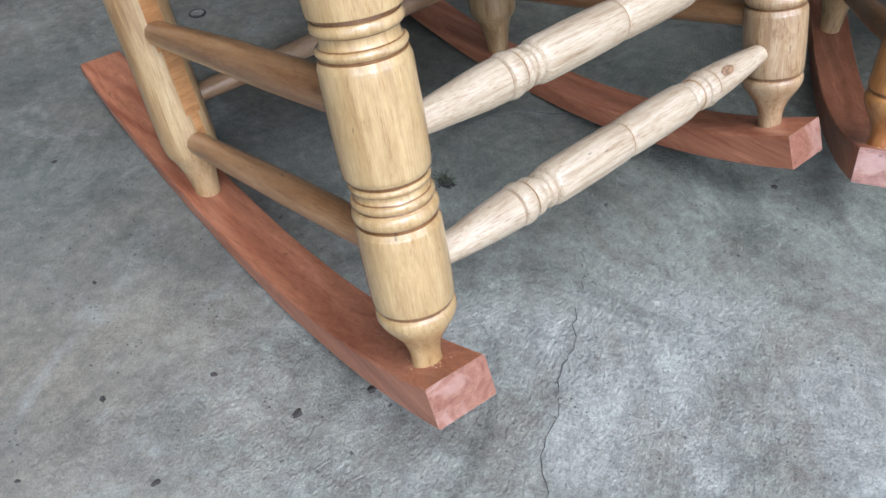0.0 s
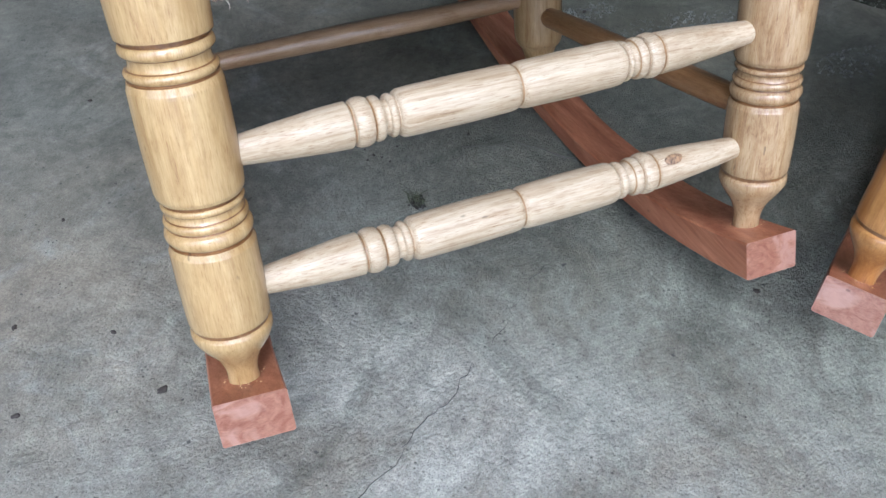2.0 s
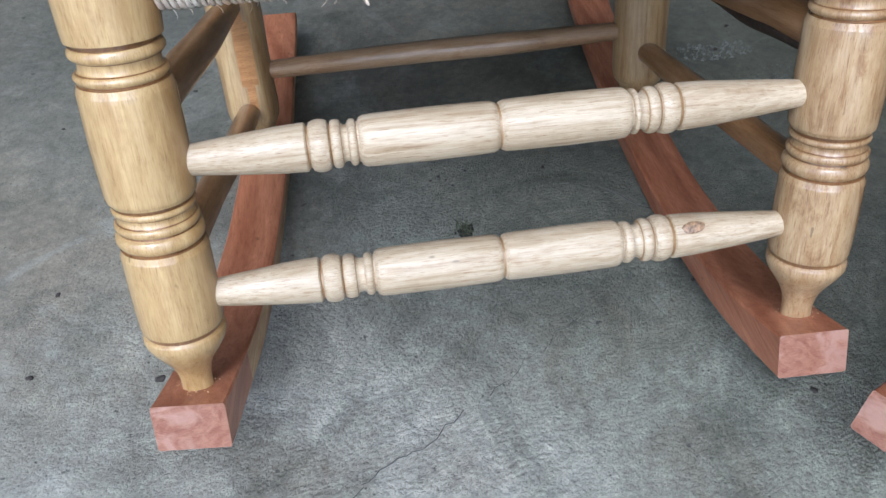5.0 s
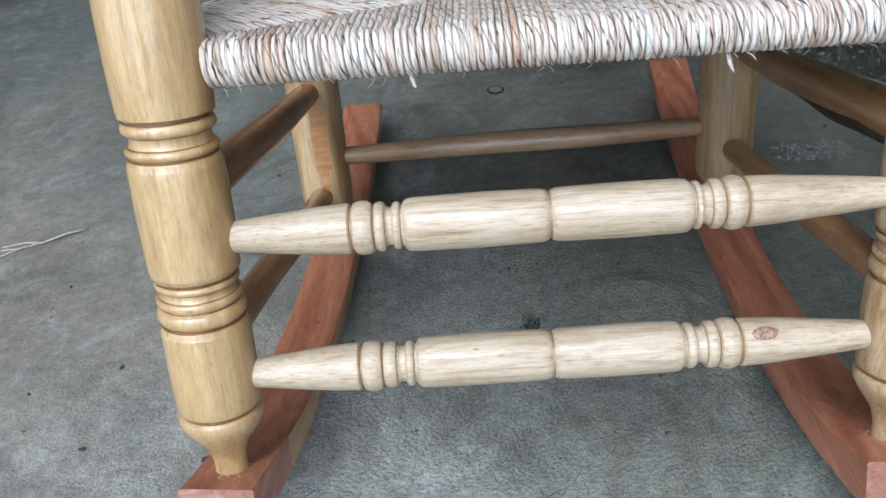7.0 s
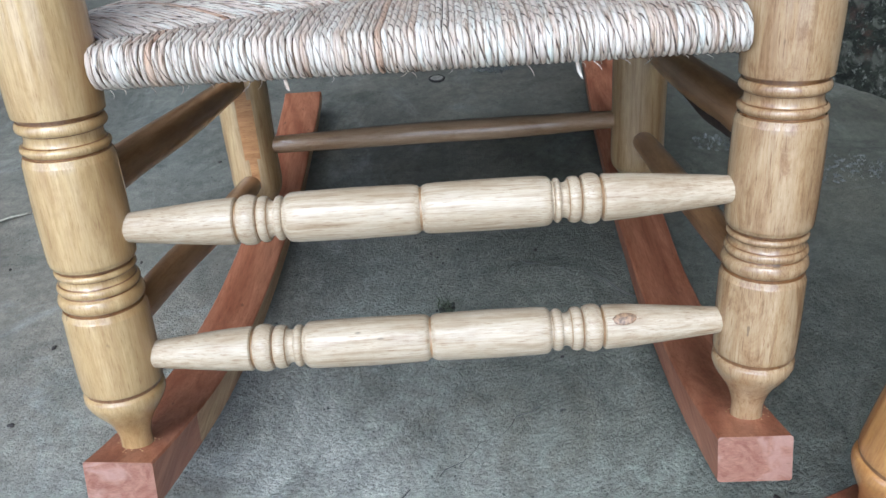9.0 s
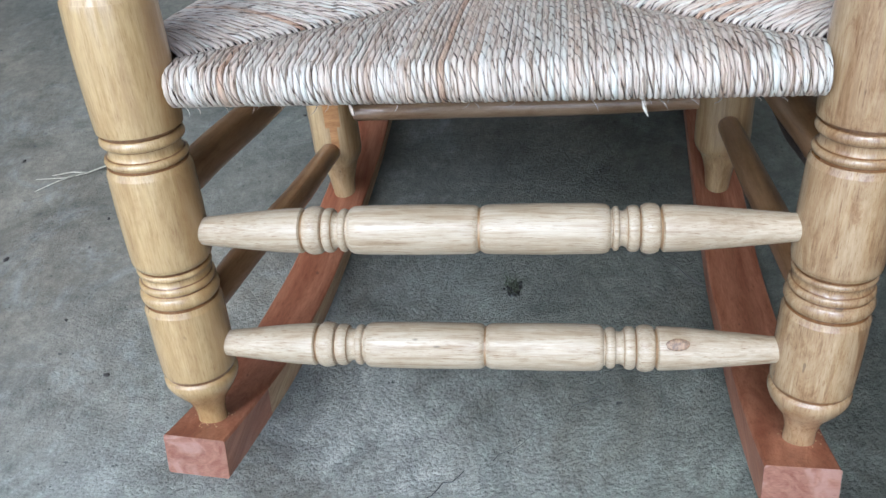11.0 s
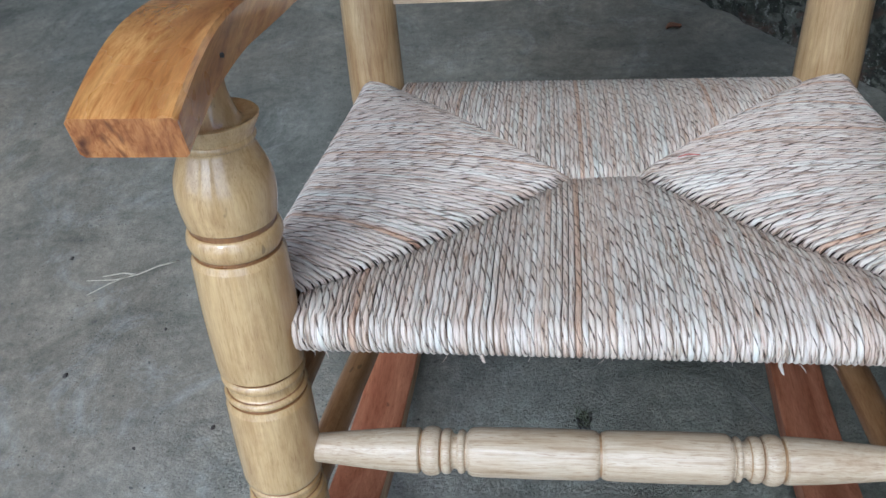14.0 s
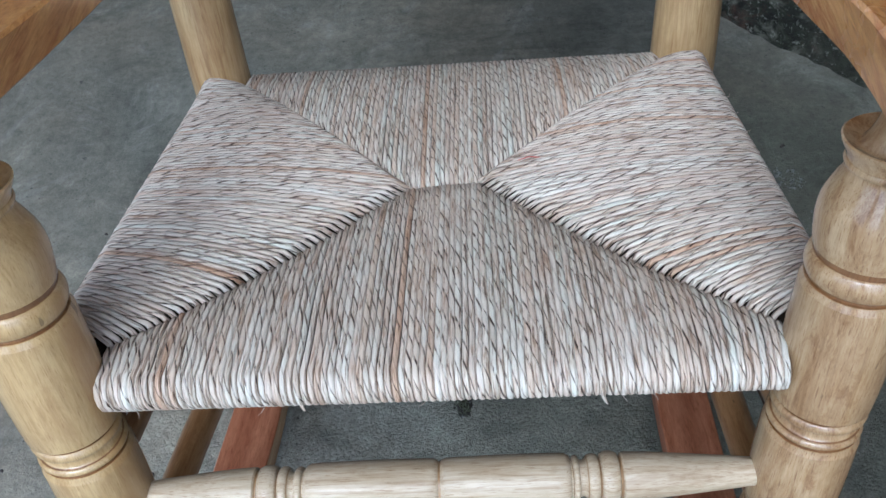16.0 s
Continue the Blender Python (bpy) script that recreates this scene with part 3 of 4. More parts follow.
def bead(a, b, low, high, steps=6):
    """Rows of a half-round bead from a to b along the axis."""
    return [(a + (b - a) * (0.5 - 0.5 * math.cos(math.pi * k / steps)), low + (high - low) * math.sin(math.pi * k / steps) ** 0.9) for k in range(steps + 1)]


def stretcher_half(end, cone, big, small, cove, ring, fat):
    """Half of a turned stretcher, from its tenon towards the middle; each mark is the distance from the middle at which that member starts."""
    rows = [(end + 0.012, 0.0093), (end, 0.0096)]
    for k in range(1, 10):
        f = k / 9
        rows.append((end + (cone - end) * (0.96 * f), 0.0096 + (fat - 0.0100) * (f ** 0.92 - 0.10 * max(0, f - 0.8) / 0.2)))
    rows += [(cone + 0.0022, fat - 0.0013), (cone + 0.0012, fat - 0.0025), (cone + 0.0005, 0.0137), (cone - 0.0002, 0.0137)]
    rows += bead(cone - 0.0004, big, 0.0138, fat + 0.0001)
    rows += [(big - 0.0003, 0.0132)]
    rows += bead(big - 0.0006, small, 0.0134, fat - 0.0013)
    rows += [(small - 0.25 * (small - cove), 0.0124), (small - 0.6 * (small - cove), 0.0119), (cove, 0.0124)]
    rows += bead(cove - 0.0002, ring + 0.0008, 0.0128, fat - 0.0019)
    rows += [(ring + 0.0004, 0.0133), (ring - 0.0004, 0.0133), (ring - 0.0014, fat - 0.0019), (ring - 0.0040, fat - 0.0004), (ring - 0.010, fat)]
    rows += [(0.045, fat + 0.0004), (0.010, fat), (0.0042, fat - 0.0003), (0.0016, fat - 0.0014), (0.0008, 0.0150)]
    return rows


def stretcher_rows(left, right):
    return [(-h, r) for h, r in stretcher_half(*left)] + [(0.0, 0.0149)] + [(h, r) for h, r in reversed(stretcher_half(*right))]


# tenon, cone, big bead, small bead, cove, ring, radius of the barrel
UPPER = stretcher_rows((0.2053, 0.1244, 0.1108, 0.1030, 0.0990, 0.0925, 0.0173), (0.2065, 0.1207, 0.1078, 0.0988, 0.0940, 0.0886, 0.0173))
LOWER = stretcher_rows((0.2054, 0.1288, 0.1147, 0.1048, 0.0993, 0.0922, 0.0174), (0.2070, 0.1235, 0.1100, 0.1010, 0.0954, 0.0872, 0.0174))


ROCKER_L, ROCKER_R = (-0.2330, -0.1950, 0.0530, 0.088, 0.0320, 0.615), (0.2300, 0.2430, 0.0535, 0.083, 0.0320, 0.665)   # front x, rear x, width, height of the front end, its depth, rear y


def stretcher_grooves(prof):
    """Where the profile is cut deepest between its members, so that dark stain gathers there."""
    return [(prof[i][0] - 0.00035, prof[i][0] + 0.00035) for i in range(2, len(prof) - 2)
            if 0.0130 < prof[i][1] < 0.01385 and abs(prof[i][0]) < 0.14]


def rocker_levels(y, high, deep):
    """Height of the runner's underside and its depth at y: touching the floor at one place, thickest at the front."""
    f = max(0.0, (y + 0.088) / 0.703)
    base = high * (abs(0.33 - y) / 0.418) ** 2.5 if y < 0.33 else (y - 0.33) ** 2 / 2.2
    return base + 0.0006, 0.0145 + (deep - 0.0145) * max(0, 1 - f) ** 1.9


def rocker_mesh(name, front_x, rear_x, width, high, deep, end):
    """Curved runner, sawn from a board: sides flat, edges eased, end grain showing at the slanted ends."""
    verts, faces, slots = [], [], []
    n = 44
    for i in range(n + 1):
        y = -0.088 + (end + 0.088) * i / n
        f = (y + 0.088) / 0.703
        base, thick = rocker_levels(y, high, deep)
        cx = front_x + (rear_x - front_x) * f + (0.002 * math.sin(math.pi * f) if front_x < 0 else 0) + 0.0012 * noise.noise((f * 6, front_x * 9, 0))
        w = width / 2 + 0.001 * noise.noise((f * 8, 4, front_x * 9))
        e = 0.0013
        ring = [(-w + e, 0), (w - e, 0), (w, e), (w, thick - e), (w - e, thick), (-w + e, thick), (-w, thick - e), (-w, e)]
        for px, pz in ring:
            skew = -0.07 * px * (1 if front_x < 0 else 0.3) * max(0, 1 - f) ** 3
            verts.append((cx + px, y + skew - 0.47 * (thick - pz) * max(0, 1 - f) ** 2, base + pz))
    for i in range(n):
        for k in range(8):
            q = (k + 1) % 8
            faces.append((i * 8 + k, (i + 1) * 8 + k, (i + 1) * 8 + q, i * 8 + q))
            slots.append(2 if front_x < 0 and k in (1, 2) and i > 4 else 0)
    faces.append(tuple(range(8)))
    faces.append(tuple(n * 8 + k for k in range(7, -1, -1)))
    slots += [1, 1]
    me = mesh_of(name, verts, faces, [CEDAR, CEDAR_END, SAPWOOD], slots=slots)
    me.set_sharp_from_angle(angle=radians(28))
    return me


def hewn_mesh(name, length, r0, rm, r1, mat, seed, sides=11):
    """A hand-shaved round: thicker in its middle, faceted and a little crooked."""
    verts, faces = [], []
    n = 18
    for i in range(n + 1):
        f = i / n
        r = (r0 * (1 - f) + r1 * f) + (rm - (r0 + r1) / 2) * math.sin(math.pi * f) ** 0.8
        ox, oy = (0.003 * noise.noise((f * 2.2, seed, k)) * math.sin(math.pi * f) for k in (0, 5))
        for k in range(sides):
            a = 2 * math.pi * k / sides
            rr = r * (1 + 0.07 * noise.noise((math.cos(a) * 1.4 + seed, math.sin(a) * 1.4, f * 2.4)))
            verts.append((ox + rr * math.cos(a), oy + rr * math.sin(a), f * length))
    for i in range(n):
        for k in range(sides):
            q = (k + 1) % sides
            faces.append((i * sides + k, i * sides + q, (i + 1) * sides + q, (i + 1) * sides + k))
    faces += [tuple(range(sides - 1, -1, -1)), tuple(n * sides + k for k in range(sides))]
    return mesh_of(name, verts, faces, [mat])


def hewn(name, a, b, r0, rm, r1, mat, seed, parent, label=""):
    return part(name, hewn_mesh(name, (Vector(b) - Vector(a)).length, r0, rm, r1, mat, seed), parent, label, between(a, b))


def armrest_mesh(name, cx):
    """Shaped arm: drooping nose over the front leg, then falling back to the post."""
    rows = [(-0.027, 0.5727, 0.0222), (-0.022, 0.5731, 0.0230), (-0.010, 0.5730, 0.0240), (0.015, 0.5721, 0.0258), (0.045, 0.5683, 0.0280), (0.08, 0.5602, 0.0290),
            (0.13, 0.5450, 0.0290), (0.19, 0.5275, 0.0280), (0.26, 0.5080, 0.0270), (0.34, 0.4915, 0.0260), (0.42, 0.481, 0.0250), (0.452, 0.478, 0.0250)]
    verts, faces, slots = [], [], []
    fine = []
    for i in range(len(rows) - 1):
        p = [rows[max(0, min(len(rows) - 1, k))] for k in (i - 1, i, i + 1, i + 2)]
        for q in range(4):
            t = q / 4
            fine.append(tuple(0.5 * (2 * p[1][c] + (p[2][c] - p[0][c]) * t + (2 * p[0][c] - 5 * p[1][c] + 4 * p[2][c] - p[3][c]) * t * t
                                     + (3 * p[1][c] - p[0][c] - 3 * p[2][c] + p[3][c]) * t ** 3) for c in range(3)))
    fine.append(rows[-1])
    out = 1 if cx > 0 else -1
    n = len(fine)
    for y, z, th in fine:
        f = (y + 0.03) / 0.48
        x = cx - out * (0.0065 * max(0, 1 - f / 0.3) - 0.0060 * min(1, f / 0.25))
        w = 0.0268 + 0.002 * math.sin(math.pi * min(1, f * 1.3))
        e, h = 0.0022, th / 2
        for px, pz in [(-w + e, -h), (w - e, -h), (w, -h + e), (w, h - e), (w - e, h), (-w + e, h), (-w, h - e), (-w, -h + e)]:
            verts.append((x + px, y, z + pz))
    for i in range(n - 1):
        for k in range(8):
            q = (k + 1) % 8
            faces.append((i * 8 + k, (i + 1) * 8 + k, (i + 1) * 8 + q, i * 8 + q))
            slots.append(0)
    faces += [tuple(range(8)), tuple((n - 1) * 8 + k for k in range(7, -1, -1))]
    slots += [1, 1]
    me = mesh_of(name, verts, faces, [ARM, ARM_END], slots=slots)
    me.set_sharp_from_angle(angle=radians(28))
    return me


# the seat's frame in the chair's own axes
ROLL_F, ROLL_B = (-0.0808, 0.3730), (0.3185, 0.3725)      # (back, up) of the front and back rails
SIDE_H = 0.3842
SEAM_L, SEAM_R = (-0.019, 0.1130), (0.034, 0.1178)


def side_x(left, v):
    f = (v + 0.07) / 0.39
    return (-0.2245 + 0.0125 * f) if left else (0.2395 - 0.006 * f)


def front_seam(x):
    """Where a front cord that starts at x on the rail goes down in the seam: (across, back)."""
    lo, hi = -0.197, 0.207
    a, b = -0.021, 0.036
    if x < a:
        s = (x - lo) / (a - lo)
        return -0.200 + s * (SEAM_L[0] + 0.200), -0.058 + s * (SEAM_L[1] + 0.058) - 0.010 * math.sin(math.pi * s)
    if x > b:
        s = (hi - x) / (hi - b)
        return 0.211 + s * (SEAM_R[0] - 0.211), -0.055 + s * (SEAM_R[1] + 0.055) - 0.010 * math.sin(math.pi * s)
    s = (x - a) / (b - a)
    return SEAM_L[0] + s * (SEAM_R[0] - SEAM_L[0]), SEAM_L[1] + s * (SEAM_R[1] - SEAM_L[1])


def back_seam(x):
    lo, hi = -0.186, 0.206
    a, b = -0.021, 0.036
    if x < a:
        s = (x - lo) / (a - lo)
        return -0.190 + s * (SEAM_L[0] + 0.190), 0.300 + s * (SEAM_L[1] - 0.300) + 0.008 * math.sin(math.pi * s)
    if x > b:
        s = (hi - x) / (hi - b)
        return 0.210 + s * (SEAM_R[0] - 0.210), 0.306 + s * (SEAM_R[1] - 0.306) + 0.008 * math.sin(math.pi * s)
    s = (x - a) / (b - a)
    return SEAM_L[0] + s * (SEAM_R[0] - SEAM_L[0]), SEAM_L[1] + s * (SEAM_R[1] - SEAM_L[1])


def side_seam(left, f):
    """The same for a side cord, f from the front corner (0) to the back corner (1)."""
    fx, fv = (-0.201, -0.056) if left else (0.212, -0.053)
    bx, bv = (-0.190, 0.302) if left else (0.210, 0.308)
    cx, cv = SEAM_L if left else SEAM_R
    k = 0.5
    if f < k:
        s = f / k
        return fx + (cx - fx) * s, fv + (cv - fv) * s - 0.010 * math.sin(math.pi * s)
    s = (f - k) / (1 - k)
    return cx + (bx - cx) * s, cv + (bv - cv) * s + 0.008 * math.sin(math.pi * s)


def cord_path(kind, f, rng):
    """A cord from under its rail, round it, over the seat and down into the seam."""
    pts = []
    jit = lambda a: (rng.random() - 0.5) * a * 1.1  # noqa: E731
    if kind in ("front", "back"):
        fr = kind == "front"
        lo, hi = (-0.1975, 0.2095) if fr else (-0.186, 0.207)
        x = lo + (hi - lo) * f
        (sx, sv), (v0, h0), r = (front_seam(x) if fr else back_seam(x)), (ROLL_F if fr else ROLL_B), (0.0124 if fr else 0.0138)
        sign = -1 if fr else 1
        x0 = x + jit(0.0003)
        tilt = 0.004
        for a in (200, 172, 145, 118, 92, 66, 40, 15):
            pts.append((x0 + tilt * (a - 100) / 400, v0 + sign * r * math.sin(radians(a)), h0 + r * math.cos(radians(a))))
        top = h0 + r
        rise = 0.0055 * min(1, abs(sv - v0) / 0.1)
        for t in (0.12, 0.3, 0.5, 0.7, 0.86, 0.96):
            pts.append((x0 + (sx - x0) * t + jit(0.00022), v0 + (sv - v0) * t, top + (0.3845 - top) * t + rise * math.sin(math.pi * min(1, t * 1.05)) + jit(0.00022)))
        pts.append((sx, sv - sign * 0.001, 0.3775))
    else:
        left = kind == "left"
        v = -0.044 + 0.334 * f
        x0 = side_x(left, v)
        (sx, sv), r = side_seam(left, f), 0.0138
        sign = -1 if left else 1
        lift = 0.004 * max(0, (v - 0.235) / 0.063) ** 2
        h0 = SIDE_H + lift
        vj = v + jit(0.0003)
        for a in (200, 172, 145, 118, 92, 66, 40, 15):
            pts.append((x0 + sign * r * math.sin(radians(a)), vj - 0.004 * (a - 100) / 400, h0 + r * math.cos(radians(a))))
        top = h0 + r
        reach = abs(sx - x0)
        rise = 0.007 * min(1, reach / 0.12)
        for t in (0.12, 0.3, 0.5, 0.7, 0.86, 0.95):
            pts.append((x0 + (sx - x0) * t, vj + (sv - vj) * t + jit(0.00022), top + (0.3855 - top) * t + rise * math.sin(math.pi * t) + jit(0.00022)))
        pts.append((sx - sign * 0.001, sv, 0.3800))
    return [lean(*p) for p in pts]


def build_seat(chair):
    rng = random.Random(5)
    core_v, core_f = [], []
    n = 12
    for j in range(n + 1):
        for i in range(n + 1):
            v = -0.072 + 0.384 * j / n
            l, r = side_x(True, v), side_x(False, v)
            for up in (0.3775, 0.3680):
                core_v.append(tuple(lean(l + (r - l) * i / n, v, up)))
    at = lambda i, j, k: (j * (n + 1) + i) * 2 + k  # noqa: E731
    for j in range(n):
        for i in range(n):
            core_f.append((at(i, j, 0), at(i + 1, j, 0), at(i + 1, j + 1, 0), at(i, j + 1, 0)))
            core_f.append((at(i, j, 1), at(i, j + 1, 1), at(i + 1, j + 1, 1), at(i + 1, j, 1)))
    for i in range(n):
        core_f += [(at(i, 0, 0), at(i, 0, 1), at(i + 1, 0, 1), at(i + 1, 0, 0)), (at(i, n, 0), at(i + 1, n, 0), at(i + 1, n, 1), at(i, n, 1)),
                   (at(0, i, 0), at(0, i + 1, 0), at(0, i + 1, 1), at(0, i, 1)), (at(n, i, 0), at(n, i, 1), at(n, i + 1, 1), at(n, i + 1, 0))]
    seat = part("rush_seat", mesh_of("rush_seat", core_v, core_f, [GAP_SHADE], smooth=False), chair, "woven seat of pale twisted rush cord in four wedges")
    rails = [("front", ROLL_F), ("back", ROLL_B)]
    for kind, (v, h) in rails:
        a, b = (lean(-0.200, v, h), lean(0.206, v, h))
        part("seat_rail", lathe("seat_rail", [(0, 0.0095), ((b - a).length, 0.0095)], POST, 14), chair, "", between(a, b))
    for left in (True, False):
        a, b = lean(side_x(left, -0.05), -0.05, SIDE_H), lean(side_x(left, 0.30), 0.30, SIDE_H)
        part("seat_rail", lathe("seat_rail", [(0, 0.0095), ((b - a).length, 0.0095)], POST, 14), chair, "", between(a, b))
    for kind, count in (("front", 98), ("left", 86), ("right", 86)):
        for i in range(count):
            path = cord_path(kind, (i + 0.5) / count, rng)
            r = 0.00198 * (1 + (rng.random() - 0.5) * 0.20)
            v, f, uv = tube(path, [r * (1 + (rng.random() - 0.5) * 0.12) for _ in path], 8, True, 0.92, 1.05)
            part("cord", mesh_of("cord", v, f, [RUSH], uv=uv), seat)
    V, F, U = [], [], []
    for i in range(97):
        path = cord_path("back", (i + 0.5) / 97, rng)
        r = 0.00198 * (1 + (rng.random() - 0.5) * 0.20)
        v, f, uv = tube(path, [r * (1 + (rng.random() - 0.5) * 0.12) for _ in path], 8, True, 0.92, 1.05)
        k = len(V)
        V += v
        U += uv
        F += [tuple(q + k for q in face) for face in f]
    back = part("cord_row", mesh_of("cord_row", V, F, [RUSH_BACK], uv=U), seat, "rush cords over the back rail")
    tagged(back, kind="stuff")
    return seat


def build_back(chair):
    """Rush cords wound over the low back rail and drawn up to the top rail."""
    rng = random.Random(11)
    V, F, U = [], [], []
    for i in range(62):
        x = -0.055 + 0.0040 * i
        f = (x - BACK_L[0]) / (BACK_R[0] - BACK_L[0])
        low, top = (back_at(BACK_L, z).lerp(back_at(BACK_R, z), f) for z in (0.394, 0.90))
        up = (top - low).normalized()
        fwd = Vector((0, -up.z, up.y))
        pts = [low + fwd * 0.0105 * math.cos(a) + up * 0.0165 * math.sin(a) for a in [radians(q) for q in (-250, -215, -180, -145, -110, -75, -40, -10)]]
        pts += [low.lerp(top, t) + fwd * (0.0105 + 0.004 * math.sin(math.pi * t)) for t in (0.1, 0.3, 0.5, 0.7, 0.9, 1.0)]
        for p in pts:
            p.x += x - low.x + (rng.random() - 0.5) * 0.0005
        v, f2, uv = tube(pts, 0.0021, 6)
        k = len(V)
        V += v
        U += uv
        F += [tuple(q + k for q in face) for face in f2]
    tagged(part("back_cord", mesh_of("back_cord", V, F, [RUSH_BACK], uv=U), chair, "pale rush cords of the woven back"), kind="stuff")


def build_details(chair):
    """Knot, loose rush ends, nail, and sawdust round the feet."""
    rng = random.Random(21)
    axis = front_at(FRONT_L, 0.1782).lerp(front_at(FRONT_R, 0.1782), 0.5)
    bm = bmesh.new()
    bmesh.ops.create_icosphere(bm, subdivisions=3, radius=1)
    for v in bm.verts:
        v.co = Vector((v.co.x * 0.0085 * (1 + 0.15 * noise.noise(v.co * 2)), v.co.y * 0.0045, v.co.z * 0.0009))
    me = bpy.data.meshes.new("knot")
    bm.to_mesh(me)
    bm.free()
    me.materials.append(KNOT)
    ang = radians(34)
    part("knot", me, chair, "dark oval knot in the wood", Matrix.Translation((0.139, axis.y + 0.0035 - 0.0174 * math.sin(ang), axis.z + 0.0174 * math.cos(ang))) @ pose(0, 0, 0, 34, -6, 0))
    ends = [((-0.078, -0.083, 0.3562), (0.002, -0.002, -0.004)), ((0.105, -0.082, 0.3562), (0.003, -0.002, -0.008))]
    for (x, v, h), (dx, dv, dh) in ends:
        pts = [lean(x, v, h + 0.003), lean(x + dx * 0.3, v + dv * 0.4, h + dh * 0.3), lean(x + dx * 0.8, v + dv * 0.9, h + dh * 0.7), lean(x + dx * 1.2, v + dv, h + dh)]
        w, f, u = tube(pts, [0.0013, 0.0014, 0.0010, 0.0003] if dh > -0.012 else [0.0004, 0.0004, 0.0003, 0.0002], 6)
        part("loose_end", mesh_of("loose_end", w, f, [RUSH], uv=u), chair, "frayed loose rush end")
    # frayed fibres under the front roll and along the seat's edges
    for i in range(34):
        if i < 20:
            x = -0.19 + 0.39 * rng.random()
            a = radians(150 + 40 * rng.random())
            p = (x, ROLL_F[0] - 0.0140 * math.sin(a), ROLL_F[1] + 0.0140 * math.cos(a))
            d = ((rng.random() - 0.5) * 0.010, -0.004 * rng.random(), -0.002 - 0.006 * rng.random() ** 2)
        else:
            left = i % 2 == 0
            v0 = -0.03 + 0.30 * rng.random()
            p = (side_x(left, v0) + (-0.014 if left else 0.014), v0, SIDE_H + 0.003)
            d = ((-0.004 if left else 0.004) * (0.4 + rng.random()), (rng.random() - 0.5) * 0.008, 0.003 * rng.random())
        pts = [lean(*[c + q * t + (0.0012 * math.sin(3 * t) if k == 0 else 0) for k, (c, q) in enumerate(zip(p, d))]) for t in (0, 0.35, 0.7, 1.0)]
        w, f, u = tube(pts, [0.00032, 0.00030, 0.00022, 0.00008], 5)
        part("loose_end", mesh_of("loose_end", w, f, [RUSH], uv=u), chair)
    v, f, u = tube([(-0.212, 0.046, 0.568), (-0.2026, 0.046, 0.568)], 0.0013, 10)
    part("nail_hole", mesh_of("nail_hole", v, f, [DARK]), chair, "small dark nail hole")
    v, f, u = tube([lean(0.066, 0.1205, 0.3975), lean(0.074, 0.1200, 0.4005), lean(0.083, 0.1185, 0.4005)], [0.0003, 0.0005, 0.0003], 6)
    part("thread", mesh_of("thread", v, f, [RED]), chair, "short red thread caught in the cords")
    for i in range(46):
        side = FRONT_L if i % 3 else FRONT_R
        a, r = rng.random() * 6.3, 0.012 + 0.010 * rng.random() ** 2
        p = Vector((side[0] + math.cos(a) * r, side[1] + math.sin(a) * r * 0.8, 0))
        p.z = sum(rocker_levels(p.y, *(ROCKER_L if side is FRONT_L else ROCKER_R)[3:5])) + 0.0002
        s = 0.0004 + 0.0005 * rng.random()
        part("sawdust_grain", mesh_of("sawdust_grain", [tuple(p + Vector(q) * s) for q in ((1, 0, 0), (-1, 0.5, 0), (0, -1, 0.4), (0, 0.2, 1.1))], [(0, 1, 3), (1, 2, 3), (2, 0, 3), (0, 2, 1)], [SAWDUST], smooth=False), chair)


# filler under the cords, coloured near black to put shade into their gaps
GAP_SHADE = plain("gap_shade_filler", (0.06, 0.045, 0.03), 0.95)


def pare(me, r, d):
    """Saws a flat along the post, towards the seat, where its rough face shows."""
    me.materials.append(SAWN)
    flat = set()
    for v in me.vertices:
        h = v.co.z
        if 0.05 < h < 0.31:
            reach = v.co.x * d.x + v.co.y * d.y
            keep = r * (0.88 + 0.03 * noise.noise((h * 40, 0, 0)) + 0.12 * ((h - 0.18) / 0.13) ** 4)
            if reach > keep:
                v.co -= d * (reach - keep)
                flat.add(v.index)
    for p in me.polygons:
        if all(i in flat for i in p.vertices):
            p.material_index = 1
            p.use_smooth = False


